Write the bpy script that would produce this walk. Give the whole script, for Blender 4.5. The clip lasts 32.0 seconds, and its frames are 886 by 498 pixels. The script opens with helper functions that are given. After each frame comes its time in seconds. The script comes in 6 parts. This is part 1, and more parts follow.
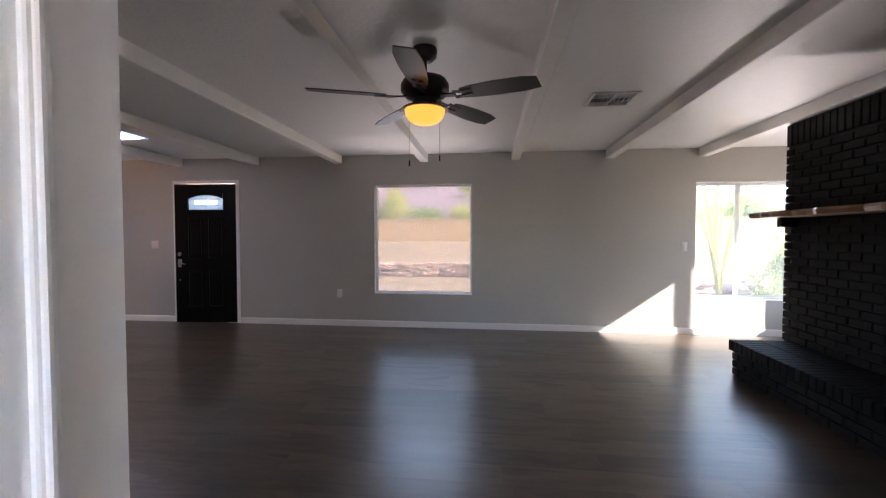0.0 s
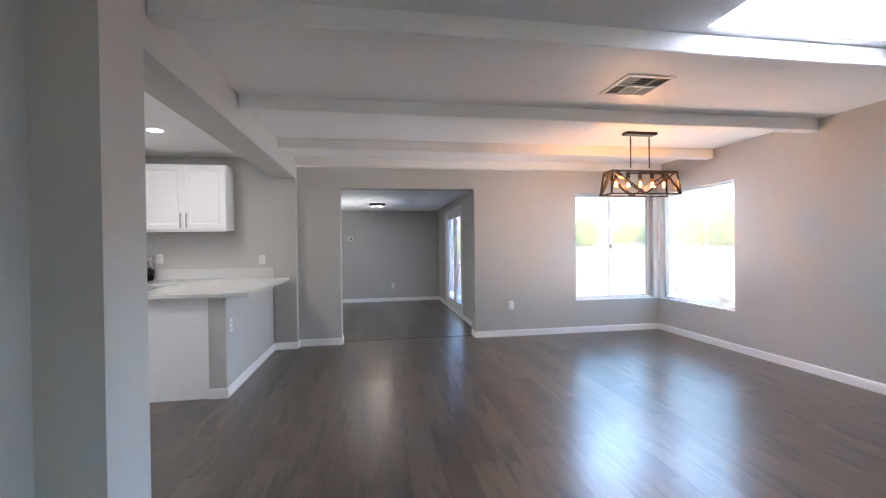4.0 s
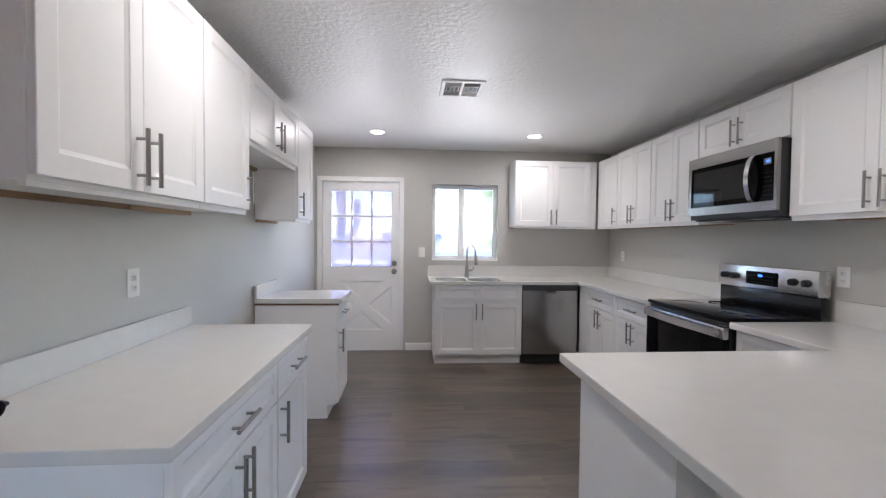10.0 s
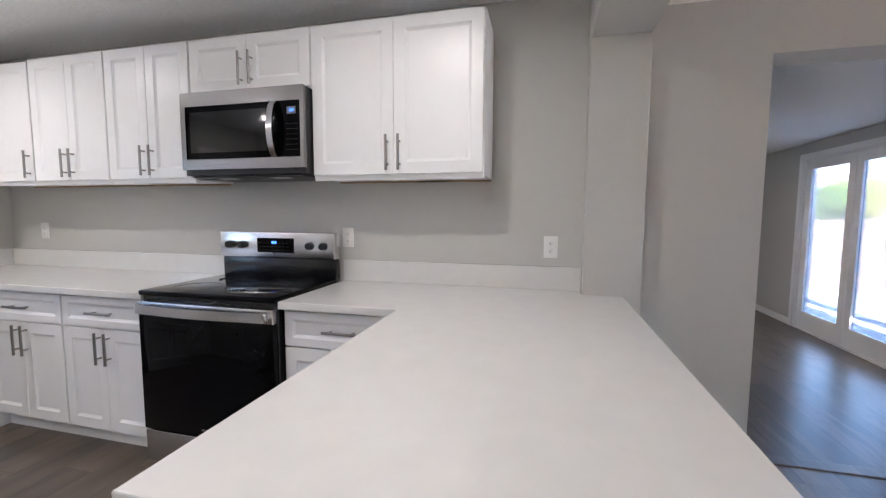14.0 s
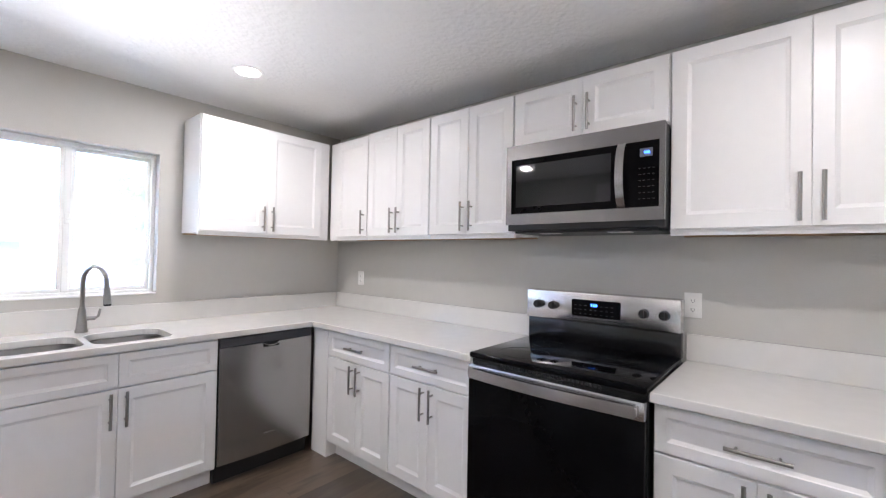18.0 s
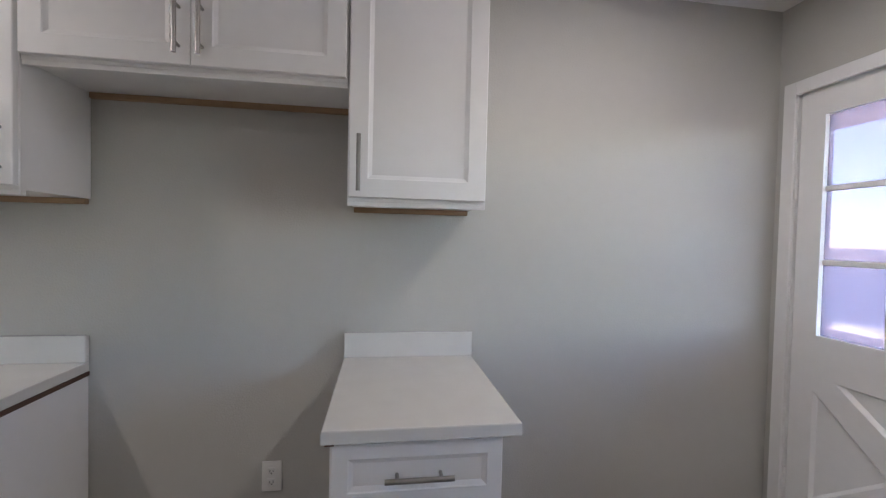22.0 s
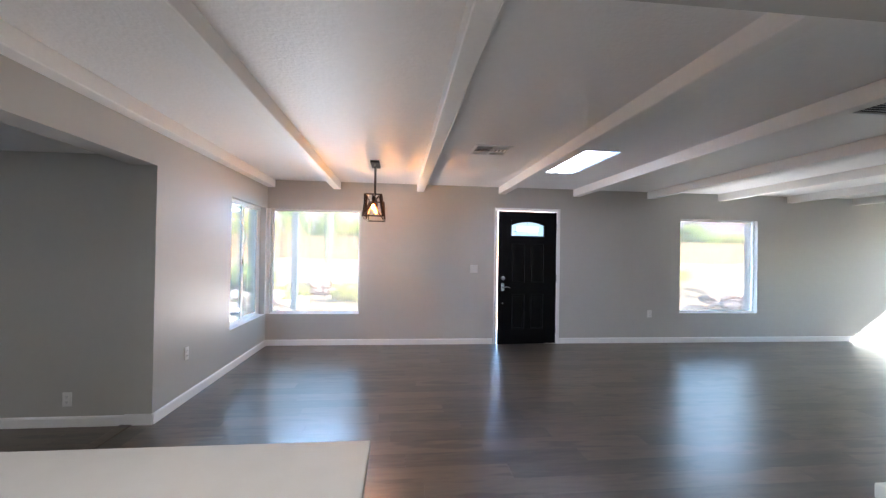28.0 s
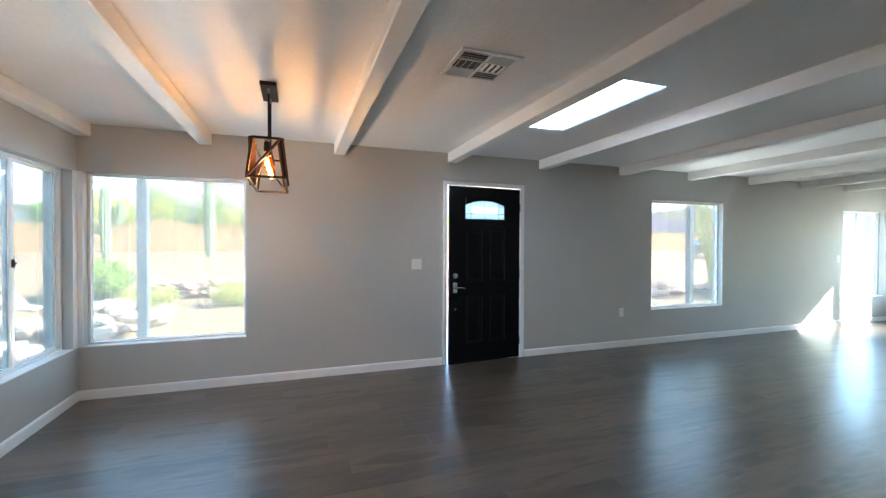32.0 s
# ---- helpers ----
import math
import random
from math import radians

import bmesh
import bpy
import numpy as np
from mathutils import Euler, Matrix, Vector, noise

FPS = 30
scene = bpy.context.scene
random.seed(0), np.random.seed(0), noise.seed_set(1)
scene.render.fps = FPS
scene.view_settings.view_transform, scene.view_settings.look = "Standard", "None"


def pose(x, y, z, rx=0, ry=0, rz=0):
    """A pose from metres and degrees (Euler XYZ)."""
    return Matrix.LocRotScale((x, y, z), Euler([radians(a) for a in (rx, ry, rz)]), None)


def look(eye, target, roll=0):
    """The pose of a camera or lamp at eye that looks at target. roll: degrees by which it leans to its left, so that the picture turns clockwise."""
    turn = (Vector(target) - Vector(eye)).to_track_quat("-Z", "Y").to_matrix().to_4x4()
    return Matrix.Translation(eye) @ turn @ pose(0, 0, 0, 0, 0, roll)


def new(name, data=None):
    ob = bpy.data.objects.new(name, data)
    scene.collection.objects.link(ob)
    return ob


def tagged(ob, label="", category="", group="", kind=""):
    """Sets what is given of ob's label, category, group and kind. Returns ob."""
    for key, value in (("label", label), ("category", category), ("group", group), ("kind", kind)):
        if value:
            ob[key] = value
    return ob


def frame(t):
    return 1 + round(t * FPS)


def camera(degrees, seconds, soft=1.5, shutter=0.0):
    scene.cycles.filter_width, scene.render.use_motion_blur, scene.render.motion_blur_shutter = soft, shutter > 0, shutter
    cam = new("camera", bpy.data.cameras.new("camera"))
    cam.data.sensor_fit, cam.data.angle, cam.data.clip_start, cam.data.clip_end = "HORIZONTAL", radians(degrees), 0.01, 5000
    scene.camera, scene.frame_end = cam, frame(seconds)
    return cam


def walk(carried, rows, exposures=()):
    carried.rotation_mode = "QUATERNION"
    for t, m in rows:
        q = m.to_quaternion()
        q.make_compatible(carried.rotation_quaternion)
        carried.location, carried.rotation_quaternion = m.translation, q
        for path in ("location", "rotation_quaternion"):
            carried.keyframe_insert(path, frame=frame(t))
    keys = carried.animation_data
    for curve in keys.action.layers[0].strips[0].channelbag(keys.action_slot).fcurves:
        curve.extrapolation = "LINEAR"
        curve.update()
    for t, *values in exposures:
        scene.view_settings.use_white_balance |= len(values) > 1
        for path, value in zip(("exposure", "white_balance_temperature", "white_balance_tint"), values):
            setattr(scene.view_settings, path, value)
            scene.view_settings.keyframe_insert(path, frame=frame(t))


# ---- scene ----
cam = camera(93.7, 32.0, soft=1.3)
PATH = [
    (0, (0.0, 0.0, 1.281), (-0.223, 1.987, 1.216), 0.0),
    (0.5, (-0.052, 0.419, 1.296), (-0.617, 2.336, 1.235), 0.5),
    (1, (-0.211, 0.754, 1.271), (-1.12, 2.533, 1.183), 1.0),
    (1.5, (-0.447, 1.047, 1.247), (-1.785, 2.529, 1.142), 0.9),
    (2, (-0.754, 1.294, 1.262), (-2.416, 2.402, 1.155), 0.5),
    (2.5, (-1.162, 1.447, 1.307), (-2.999, 2.231, 1.2), 0.1),
    (4.5, (-2.936, 1.603, 1.255), (-4.925, 1.82, 1.252), -0.7),
    (5, (-3.399, 1.625, 1.307), (-5.398, 1.667, 1.288), -0.4),
    (5.5, (-3.815, 1.58, 1.311), (-5.788, 1.254, 1.276), 0.1),
    (6, (-4.199, 1.503, 1.322), (-6.016, 0.667, 1.296), 0.3),
    (6.5, (-4.567, 1.385, 1.331), (-6.132, 0.139, 1.295), 0.4),
    (7, (-4.858, 1.335, 1.331), (-6.119, -0.215, 1.269), 0.6),
    (7.5, (-5.114, 1.289, 1.32), (-6.09, -0.455, 1.25), 0.9),
    (8, (-5.307, 1.208, 1.333), (-6.014, -0.661, 1.261), 1.1),
    (8.5, (-5.467, 1.178, 1.332), (-5.935, -0.765, 1.263), 1.0),
    (9, (-5.566, 1.159, 1.339), (-5.876, -0.816, 1.283), 0.9),
    (9.5, (-5.567, 1.162, 1.354), (-5.767, -0.828, 1.3), 0.7),
    (10, (-5.573, 1.161, 1.348), (-5.721, -0.833, 1.294), 0.6),
    (10.5, (-5.569, 1.146, 1.348), (-5.733, -0.846, 1.289), 0.4),
    (11, (-5.582, 1.122, 1.338), (-5.832, -0.861, 1.27), 0.3),
    (11.5, (-5.628, 1.062, 1.326), (-6.082, -0.884, 1.25), 0.3),
    (12, (-5.672, 0.972, 1.308), (-6.419, -0.881, 1.222), 0.1),
    (12.5, (-5.621, 0.742, 1.3), (-6.735, -0.915, 1.187), -0.0),
    (13, (-5.586, 0.492, 1.292), (-7.08, -0.828, 1.124), -0.6),
    (13.5, (-5.679, 0.288, 1.284), (-7.496, -0.491, 0.982), -1.8),
    (15.5, (-5.765, 0.041, 1.37), (-7.76, -0.039, 1.489), 1.7),
    (16, (-5.77, 0.021, 1.369), (-7.739, -0.306, 1.492), 1.6),
    (16.5, (-5.75, -0.054, 1.355), (-7.647, -0.678, 1.46), 0.9),
    (17, (-5.733, -0.268, 1.345), (-7.539, -1.122, 1.439), 0.8),
    (17.5, (-5.716, -0.487, 1.361), (-7.389, -1.582, 1.418), 0.8),
    (18, (-5.746, -0.632, 1.361), (-7.269, -1.928, 1.392), 1.1),
    (18.5, (-5.801, -0.709, 1.357), (-7.142, -2.192, 1.366), 1.5),
    (19, (-5.851, -0.761, 1.345), (-6.969, -2.419, 1.318), 1.7),
    (19.5, (-5.812, -0.924, 1.351), (-6.441, -2.821, 1.288), 1.8),
    (20, (-5.821, -1.197, 1.359), (-5.752, -3.195, 1.302), 1.7),
    (20.5, (-5.888, -1.476, 1.352), (-5.117, -3.321, 1.294), 2.2),
    (21, (-5.95, -1.75, 1.365), (-4.616, -3.239, 1.296), 2.6),
    (21.5, (-5.971, -1.927, 1.377), (-4.216, -2.881, 1.284), 2.4),
    (22, (-6.064, -2.057, 1.358), (-4.087, -2.349, 1.306), 1.3),
    (22.5, (-6.197, -2.147, 1.35), (-4.219, -1.848, 1.335), 0.4),
    (23, (-6.372, -2.245, 1.357), (-4.557, -1.405, 1.362), 0.1),
    (23.5, (-6.518, -2.394, 1.359), (-5.038, -1.049, 1.35), -0.3),
    (24, (-6.68, -2.463, 1.371), (-5.653, -0.747, 1.372), -0.3),
    (24.5, (-6.822, -2.458, 1.38), (-6.21, -0.554, 1.403), -0.3),
    (25, (-6.878, -2.443, 1.383), (-6.501, -0.479, 1.415), 0.0),
    (25.5, (-6.872, -2.38, 1.364), (-6.585, -0.401, 1.403), 0.4),
    (27.5, (-6.249, -1.028, 1.322), (-5.832, 0.928, 1.311), 1.0),
    (28, (-6.1, -0.562, 1.377), (-5.889, 1.427, 1.396), 0.9),
    (28.5, (-5.988, -0.177, 1.363), (-5.976, 1.823, 1.404), 0.9),
    (29, (-5.913, 0.207, 1.414), (-6.034, 2.203, 1.453), 1.0),
    (29.5, (-5.943, 0.574, 1.386), (-6.106, 2.567, 1.43), 1.2),
    (30, (-5.982, 0.859, 1.362), (-6.132, 2.853, 1.414), 1.1),
    (30.5, (-6.011, 1.094, 1.364), (-6.098, 3.092, 1.399), 0.9),
    (31, (-6.151, 1.221, 1.36), (-6.087, 3.22, 1.381), 0.4),
    (31.5, (-6.233, 1.249, 1.367), (-5.979, 3.233, 1.364), 0.1),
    (32, (-6.219, 1.249, 1.368), (-5.551, 3.134, 1.344), 0.2),
]
EXPOSURES = [(0, 5.10, 6750, 24), (1, 5.50, 6550, 20), (2.5, 6.12, 6250, 13), (5, 6.45, 5950, 13), (7, 6.16, 6050, 14), (9, 5.93, 6050, 14), (12, 6.00, 6050, 14), (13, 6.18, 6100, 14), (15.5, 6.55, 6050, 15), (17, 6.60, 6050, 15), (19, 6.26, 6100, 15), (20, 5.66, 6200, 15), (21, 5.43, 6200, 14), (22, 5.42, 6250, 15), (23, 5.94, 6250, 15), (24, 6.03, 6150, 15), (25.5, 6.17, 6100, 15), (27.5, 6.10, 6100, 12), (30, 6.16, 6100, 11), (31, 6.03, 5950, 5), (32, 5.84, 5850, 0)]
walk(cam, [(t, look(eye, target, roll)) for t, eye, target, roll in PATH], EXPOSURES)

# ---- daylight ----
SUN_WAY = Vector((-1.0, 0.33, -0.714)).normalized()
world = bpy.data.worlds.new("sky")
scene.world = world
world.use_nodes = True
sky = world.node_tree.nodes.new("ShaderNodeTexSky")
sky.sky_type = "NISHITA"
sky.sun_disc = False
sky.dust_density, sky.ozone_density = 0.3, 2.2
sky.sun_elevation = math.asin(-SUN_WAY.z)
sky.sun_rotation = math.atan2(-SUN_WAY.x, -SUN_WAY.y)
background = world.node_tree.nodes["Background"]
background.inputs["Strength"].default_value = 0.14
world.node_tree.links.new(sky.outputs["Color"], background.inputs["Color"])
sun_data = bpy.data.lights.new("sun", "SUN")
sun_data.energy, sun_data.angle, sun_data.color = 4.5, radians(0.5), (1.0, 0.95, 0.88)
sun = new("sun", sun_data)
sun.matrix_world = look((0, 0, 30), Vector((0, 0, 30)) + SUN_WAY)

# daylight in each opening: thrown up from the bright yard at the sill, down from the sky at the head
for name, x, y, z, wide, turn, rise, watts, tint in (
    ("picture_window_bounce", -0.93, 5.71, 0.52, 1.25, 0, 24, 0.06, (1.0, 0.97, 0.94)),
    ("picture_window_glow", -0.93, 5.70, 0.54, 1.25, 0, 66, 0.09, (1.0, 0.97, 0.94)),
    ("corner_window_bounce", -7.30, 5.71, 0.51, 1.15, 0, 22, 0.12, (1.0, 0.97, 0.94)),
    ("west_window_bounce", -8.03, 4.99, 0.51, 1.10, 90, 34, 0.07, (1.0, 0.97, 0.94)),
    ("east_window_bounce", 3.23, 5.71, 0.51, 1.10, 0, 30, 0.55, (1.0, 0.97, 0.94)),
    ("kitchen_window_bounce", -6.20, -3.83, 1.13, 0.70, 180, 38, 0.058, (1.0, 0.97, 0.94)),
    ("back_door_bounce", -4.97, -3.83, 1.03, 0.60, 180, 38, 0.038, (1.0, 0.97, 0.94)),
    ("french_door_bounce", -10.93, 3.22, 0.20, 1.30, 0, 30, 0.32, (1.0, 0.97, 0.94)),
    ("french_door_sky", -10.93, 3.195, 1.91, 1.30, 0, -32, 0.10, (0.45, 0.70, 1.0)),
    ("picture_window_sky", -0.93, 5.735, 1.955, 1.05, 0, -32, 0.07, (0.45, 0.70, 1.0)),
    ("corner_window_sky", -7.30, 5.735, 1.955, 0.95, 0, -32, 0.17, (0.45, 0.70, 1.0)),
    ("west_window_sky", -8.055, 5.00, 1.955, 0.90, 90, -32, 0.17, (0.45, 0.70, 1.0)),
    ("east_window_sky", 3.23, 5.735, 1.94, 0.90, 0, -32, 0.05, (0.45, 0.70, 1.0)),
):
    data = bpy.data.lights.new(name, "AREA")
    data.shape, data.size, data.size_y, data.energy = "RECTANGLE", wide, 0.06 if rise > 0 else 0.03, watts
    data.color, data.spread = tint, radians(66 if rise > 0 else 110)
    lamp = new(name, data)
    lamp.matrix_world = pose(x, y, z, -90 - rise, 0, turn)


# ---- materials ----
def material(name, color, rough=0.6, metal=0.0, vary=0.06, scale=6.0, bump=0.0, bump_scale=200.0, random_tone=0.0, coat=0.0):
    """A painted, stone or metal surface: two scales of tone, a fine relief."""
    m = bpy.data.materials.new(name)
    m.use_nodes = True
    tree = m.node_tree
    node, link = tree.nodes.new, tree.links.new
    b = tree.nodes["Principled BSDF"]
    b.inputs["Roughness"].default_value, b.inputs["Metallic"].default_value = rough, metal
    b.inputs["Coat Weight"].default_value = coat
    geo = node("ShaderNodeNewGeometry")
    big, small = node("ShaderNodeTexNoise"), node("ShaderNodeTexNoise")
    for tex, k in ((big, scale * 0.25), (small, scale * 6)):
        tex.inputs["Scale"].default_value = k
        tex.inputs["Detail"].default_value = 4
        link(geo.outputs["Position"], tex.inputs["Vector"])
    add = node("ShaderNodeMath")
    add.operation = "ADD"
    link(big.outputs["Fac"], add.inputs[0])
    link(small.outputs["Fac"], add.inputs[1])
    tone = node("ShaderNodeMapRange")
    tone.inputs["From Min"].default_value, tone.inputs["From Max"].default_value = 0.6, 1.4
    tone.inputs["To Min"].default_value, tone.inputs["To Max"].default_value = 1 - vary, 1 + vary
    link(add.outputs[0], tone.inputs["Value"])
    value = tone.outputs[0]
    if random_tone:
        info = node("ShaderNodeObjectInfo")
        each = node("ShaderNodeMapRange")
        each.inputs["To Min"].default_value, each.inputs["To Max"].default_value = 1 - random_tone, 1 + random_tone
        total = node("ShaderNodeMath")
        total.operation = "ADD"
        link(info.outputs["Random"], total.inputs[0])
        link(geo.outputs["Random Per Island"], total.inputs[1])
        wrap = node("ShaderNodeMath")
        wrap.operation = "FRACT"
        link(total.outputs[0], wrap.inputs[0])
        link(wrap.outputs[0], each.inputs["Value"])
        times = node("ShaderNodeMath")
        times.operation = "MULTIPLY"
        link(value, times.inputs[0])
        link(each.outputs[0], times.inputs[1])
        value = times.outputs[0]
    mix = node("ShaderNodeVectorMath")
    mix.operation = "SCALE"
    mix.inputs[0].default_value = color
    link(value, mix.inputs["Scale"])
    link(mix.outputs[0], b.inputs["Base Color"])
    if bump:
        relief, height = node("ShaderNodeBump"), node("ShaderNodeTexNoise")
        height.inputs["Scale"].default_value = bump_scale
        height.inputs["Detail"].default_value = 3
        link(geo.outputs["Position"], height.inputs["Vector"])
        relief.inputs["Strength"].default_value = bump
        relief.inputs["Distance"].default_value = 0.004
        link(height.outputs["Fac"], relief.inputs["Height"])
        link(relief.outputs[0], b.inputs["Normal"])
    return m


def glow(name, color, strength):
    m = bpy.data.materials.new(name)
    m.use_nodes = True
    b = m.node_tree.nodes["Principled BSDF"]
    b.inputs["Base Color"].default_value = (*color, 1)
    b.inputs["Emission Color"].default_value = (*color, 1)
    b.inputs["Emission Strength"].default_value = strength
    return m


def wood_planks(name, dark, light, rough, along="X", metal=0.0):
    """Vinyl or timber boards: streaks along the grain, each board its own tone."""
    m = bpy.data.materials.new(name)
    m.use_nodes = True
    tree = m.node_tree
    node, link = tree.nodes.new, tree.links.new
    b = tree.nodes["Principled BSDF"]
    geo, info = node("ShaderNodeNewGeometry"), node("ShaderNodeObjectInfo")
    total, wrap = node("ShaderNodeMath"), node("ShaderNodeMath")
    total.operation, wrap.operation = "ADD", "FRACT"
    link(info.outputs["Random"], total.inputs[0])
    link(geo.outputs["Random Per Island"], total.inputs[1])
    link(total.outputs[0], wrap.inputs[0])
    shift, place = node("ShaderNodeCombineXYZ"), node("ShaderNodeVectorMath")
    jump = node("ShaderNodeMath")
    jump.operation = "MULTIPLY"
    jump.inputs[1].default_value = 37.0
    link(wrap.outputs[0], jump.inputs[0])
    link(jump.outputs[0], shift.inputs["X"])
    link(jump.outputs[0], shift.inputs["Z"])
    place.operation = "ADD"
    link(geo.outputs["Position"], place.inputs[0])
    link(shift.outputs[0], place.inputs[1])
    mapping = node("ShaderNodeMapping")
    mapping.inputs["Scale"].default_value = (1.5, 8.5, 8.5) if along == "X" else (8.5, 1.5, 8.5)
    link(place.outputs[0], mapping.inputs["Vector"])
    wide, fine = node("ShaderNodeTexNoise"), node("ShaderNodeTexNoise")
    for tex, k, d in ((wide, 1.0, 3), (fine, 5.0, 4)):
        tex.inputs["Scale"].default_value, tex.inputs["Detail"].default_value = k, d
        link(mapping.outputs[0], tex.inputs["Vector"])
    lift = node("ShaderNodeMath")
    lift.operation = "MULTIPLY"
    lift.inputs[1].default_value = 0.40
    link(wrap.outputs[0], lift.inputs[0])
    value = lift.outputs[0]
    for source, weight in ((wide.outputs["Fac"], 1.1), (fine.outputs["Fac"], 0.5)):
        blend = node("ShaderNodeMath")
        blend.operation = "MULTIPLY_ADD"
        blend.inputs[1].default_value = weight
        link(source, blend.inputs[0])
        link(value, blend.inputs[2])
        value = blend.outputs[0]
    tone = node("ShaderNodeMapRange")
    tone.interpolation_type = "SMOOTHSTEP"
    tone.inputs["From Min"].default_value, tone.inputs["From Max"].default_value = 0.55, 1.35
    link(value, tone.inputs["Value"])
    mix = node("ShaderNodeMix")
    mix.data_type = "RGBA"
    mix.inputs[6].default_value, mix.inputs[7].default_value = (*dark, 1), (*light, 1)
    link(tone.outputs[0], mix.inputs[0])
    spot = node("ShaderNodeMapRange")
    spot.interpolation_type = "SMOOTHSTEP"
    spot.inputs["From Min"].default_value, spot.inputs["From Max"].default_value = 0.55, 0.66
    spot.inputs["To Min"].default_value, spot.inputs["To Max"].default_value = 1.0, 0.42
    link(wide.outputs["Fac"], spot.inputs["Value"])
    shade = node("ShaderNodeVectorMath")
    shade.operation = "SCALE"
    link(mix.outputs[2], shade.inputs[0])
    link(spot.outputs[0], shade.inputs["Scale"])
    link(shade.outputs[0], b.inputs["Base Color"])
    gloss = node("ShaderNodeMapRange")
    gloss.inputs["To Min"].default_value, gloss.inputs["To Max"].default_value = rough - 0.004, rough + 0.01
    link(wide.outputs["Fac"], gloss.inputs["Value"])
    link(gloss.outputs[0], b.inputs["Roughness"])
    return m


def brushed(name, color, rough, axis):
    """Brushed steel: a satin metal whose gloss is drawn out across the grain."""
    m = material(name, color, rough, 1.0, 0.03, 3)
    if axis == "Z":
        tree = m.node_tree
        grain = tree.nodes.new("ShaderNodeTangent")
        grain.direction_type, grain.axis = "RADIAL", "Z"
        tree.links.new(grain.outputs[0], tree.nodes["Principled BSDF"].inputs["Tangent"])
        tree.nodes["Principled BSDF"].inputs["Anisotropic"].default_value = 0.5
    return m


def clear_glass(name, tint=(1, 1, 1), rough=0.0, glare=None, glare_share=0.0):
    """Glass that one sees through, with a sheen; the optional colour is a pale veil that stands in for glare washing
    out the view, its share how much of the view that veils.
    """
    m = bpy.data.materials.new(name)
    m.use_nodes = True
    tree = m.node_tree
    tree.nodes.remove(tree.nodes["Principled BSDF"])
    see, shine, mix, facing = (tree.nodes.new("ShaderNode" + n) for n in ("BsdfTransparent", "BsdfGlossy", "MixShader", "LayerWeight"))
    see.inputs["Color"].default_value = (*tint, 1)
    shine.inputs["Roughness"].default_value = rough
    facing.inputs["Blend"].default_value = 0.5
    power, gloss = tree.nodes.new("ShaderNodeMath"), tree.nodes.new("ShaderNodeMath")
    power.operation, gloss.operation = "POWER", "MULTIPLY_ADD"
    power.inputs[1].default_value = 4.0
    gloss.inputs[1].default_value, gloss.inputs[2].default_value = 0.35, 0.025
    tree.links.new(facing.outputs["Facing"], power.inputs[0])
    tree.links.new(power.outputs[0], gloss.inputs[0])
    tree.links.new(gloss.outputs[0], mix.inputs[0])
    clear = see.outputs[0]
    # pale translucent veil imitates the glare of the bright yard
    if glare:
        haze, veil = tree.nodes.new("ShaderNodeBsdfTranslucent"), tree.nodes.new("ShaderNodeMixShader")
        haze.inputs["Color"].default_value = (*glare, 1)
        veil.inputs[0].default_value = glare_share
        tree.links.new(see.outputs[0], veil.inputs[1])
        tree.links.new(haze.outputs[0], veil.inputs[2])
        clear = veil.outputs[0]
    tree.links.new(clear, mix.inputs[1])
    tree.links.new(shine.outputs[0], mix.inputs[2])
    tree.links.new(mix.outputs[0], tree.nodes["Material Output"].inputs["Surface"])
    return m


WALL = material("greige_wall_paint", (0.516, 0.503, 0.468), 0.55, 0, 0.02, 3, 0.35, 160)
CEILING = material("white_ceiling_paint", (0.90, 0.885, 0.865), 0.5, 0, 0.025, 3, 0.8, 42)
KITCHEN_CEILING = material("satin_ceiling_paint", (0.87, 0.86, 0.845), 0.34, 0, 0.02, 3, 1.0, 36)
KITCHEN_CEILING.node_tree.nodes["Bump"].inputs["Distance"].default_value = 0.007
BEAM = material("white_beam_paint", (0.89, 0.87, 0.835), 0.5, 0, 0.03, 5, 0.25, 60)
TRIM = material("white_trim_paint", (0.85, 0.84, 0.83), 0.35, 0, 0.02, 5)
CABINET = material("white_cabinet_paint", (0.84, 0.83, 0.82), 0.33, 0, 0.015, 4, 0.03, 300)
QUARTZ = material("white_quartz", (0.69, 0.675, 0.645), 0.11, 0, 0.04, 2.2)
NICKEL = material("brushed_nickel", (0.33, 0.315, 0.295), 0.30, 1.0, 0.05, 30)
STEEL_Z = brushed("stainless_steel", (0.45, 0.44, 0.43), 0.22, "Z")
MICRO_STEEL = brushed("dark_stainless_steel", (0.25, 0.24, 0.235), 0.26, "Y")
STEEL_Y = brushed("stainless_steel_flat", (0.60, 0.59, 0.59), 0.24, "Y")
SINK_STEEL = brushed("dull_sink_steel", (0.20, 0.195, 0.19), 0.35, "Y")
CHROME = material("satin_chrome", (0.62, 0.61, 0.60), 0.18, 1.0, 0.05, 20)
BLACK_GLASS = material("black_glass", (0.0025, 0.0025, 0.003), 0.035, 0, 0.1, 5)
BLACK_GLASS.node_tree.nodes["Principled BSDF"].inputs["Specular IOR Level"].default_value = 0.12
BLACK_GLASS.node_tree.nodes["Principled BSDF"].inputs["IOR"].default_value = 1.42

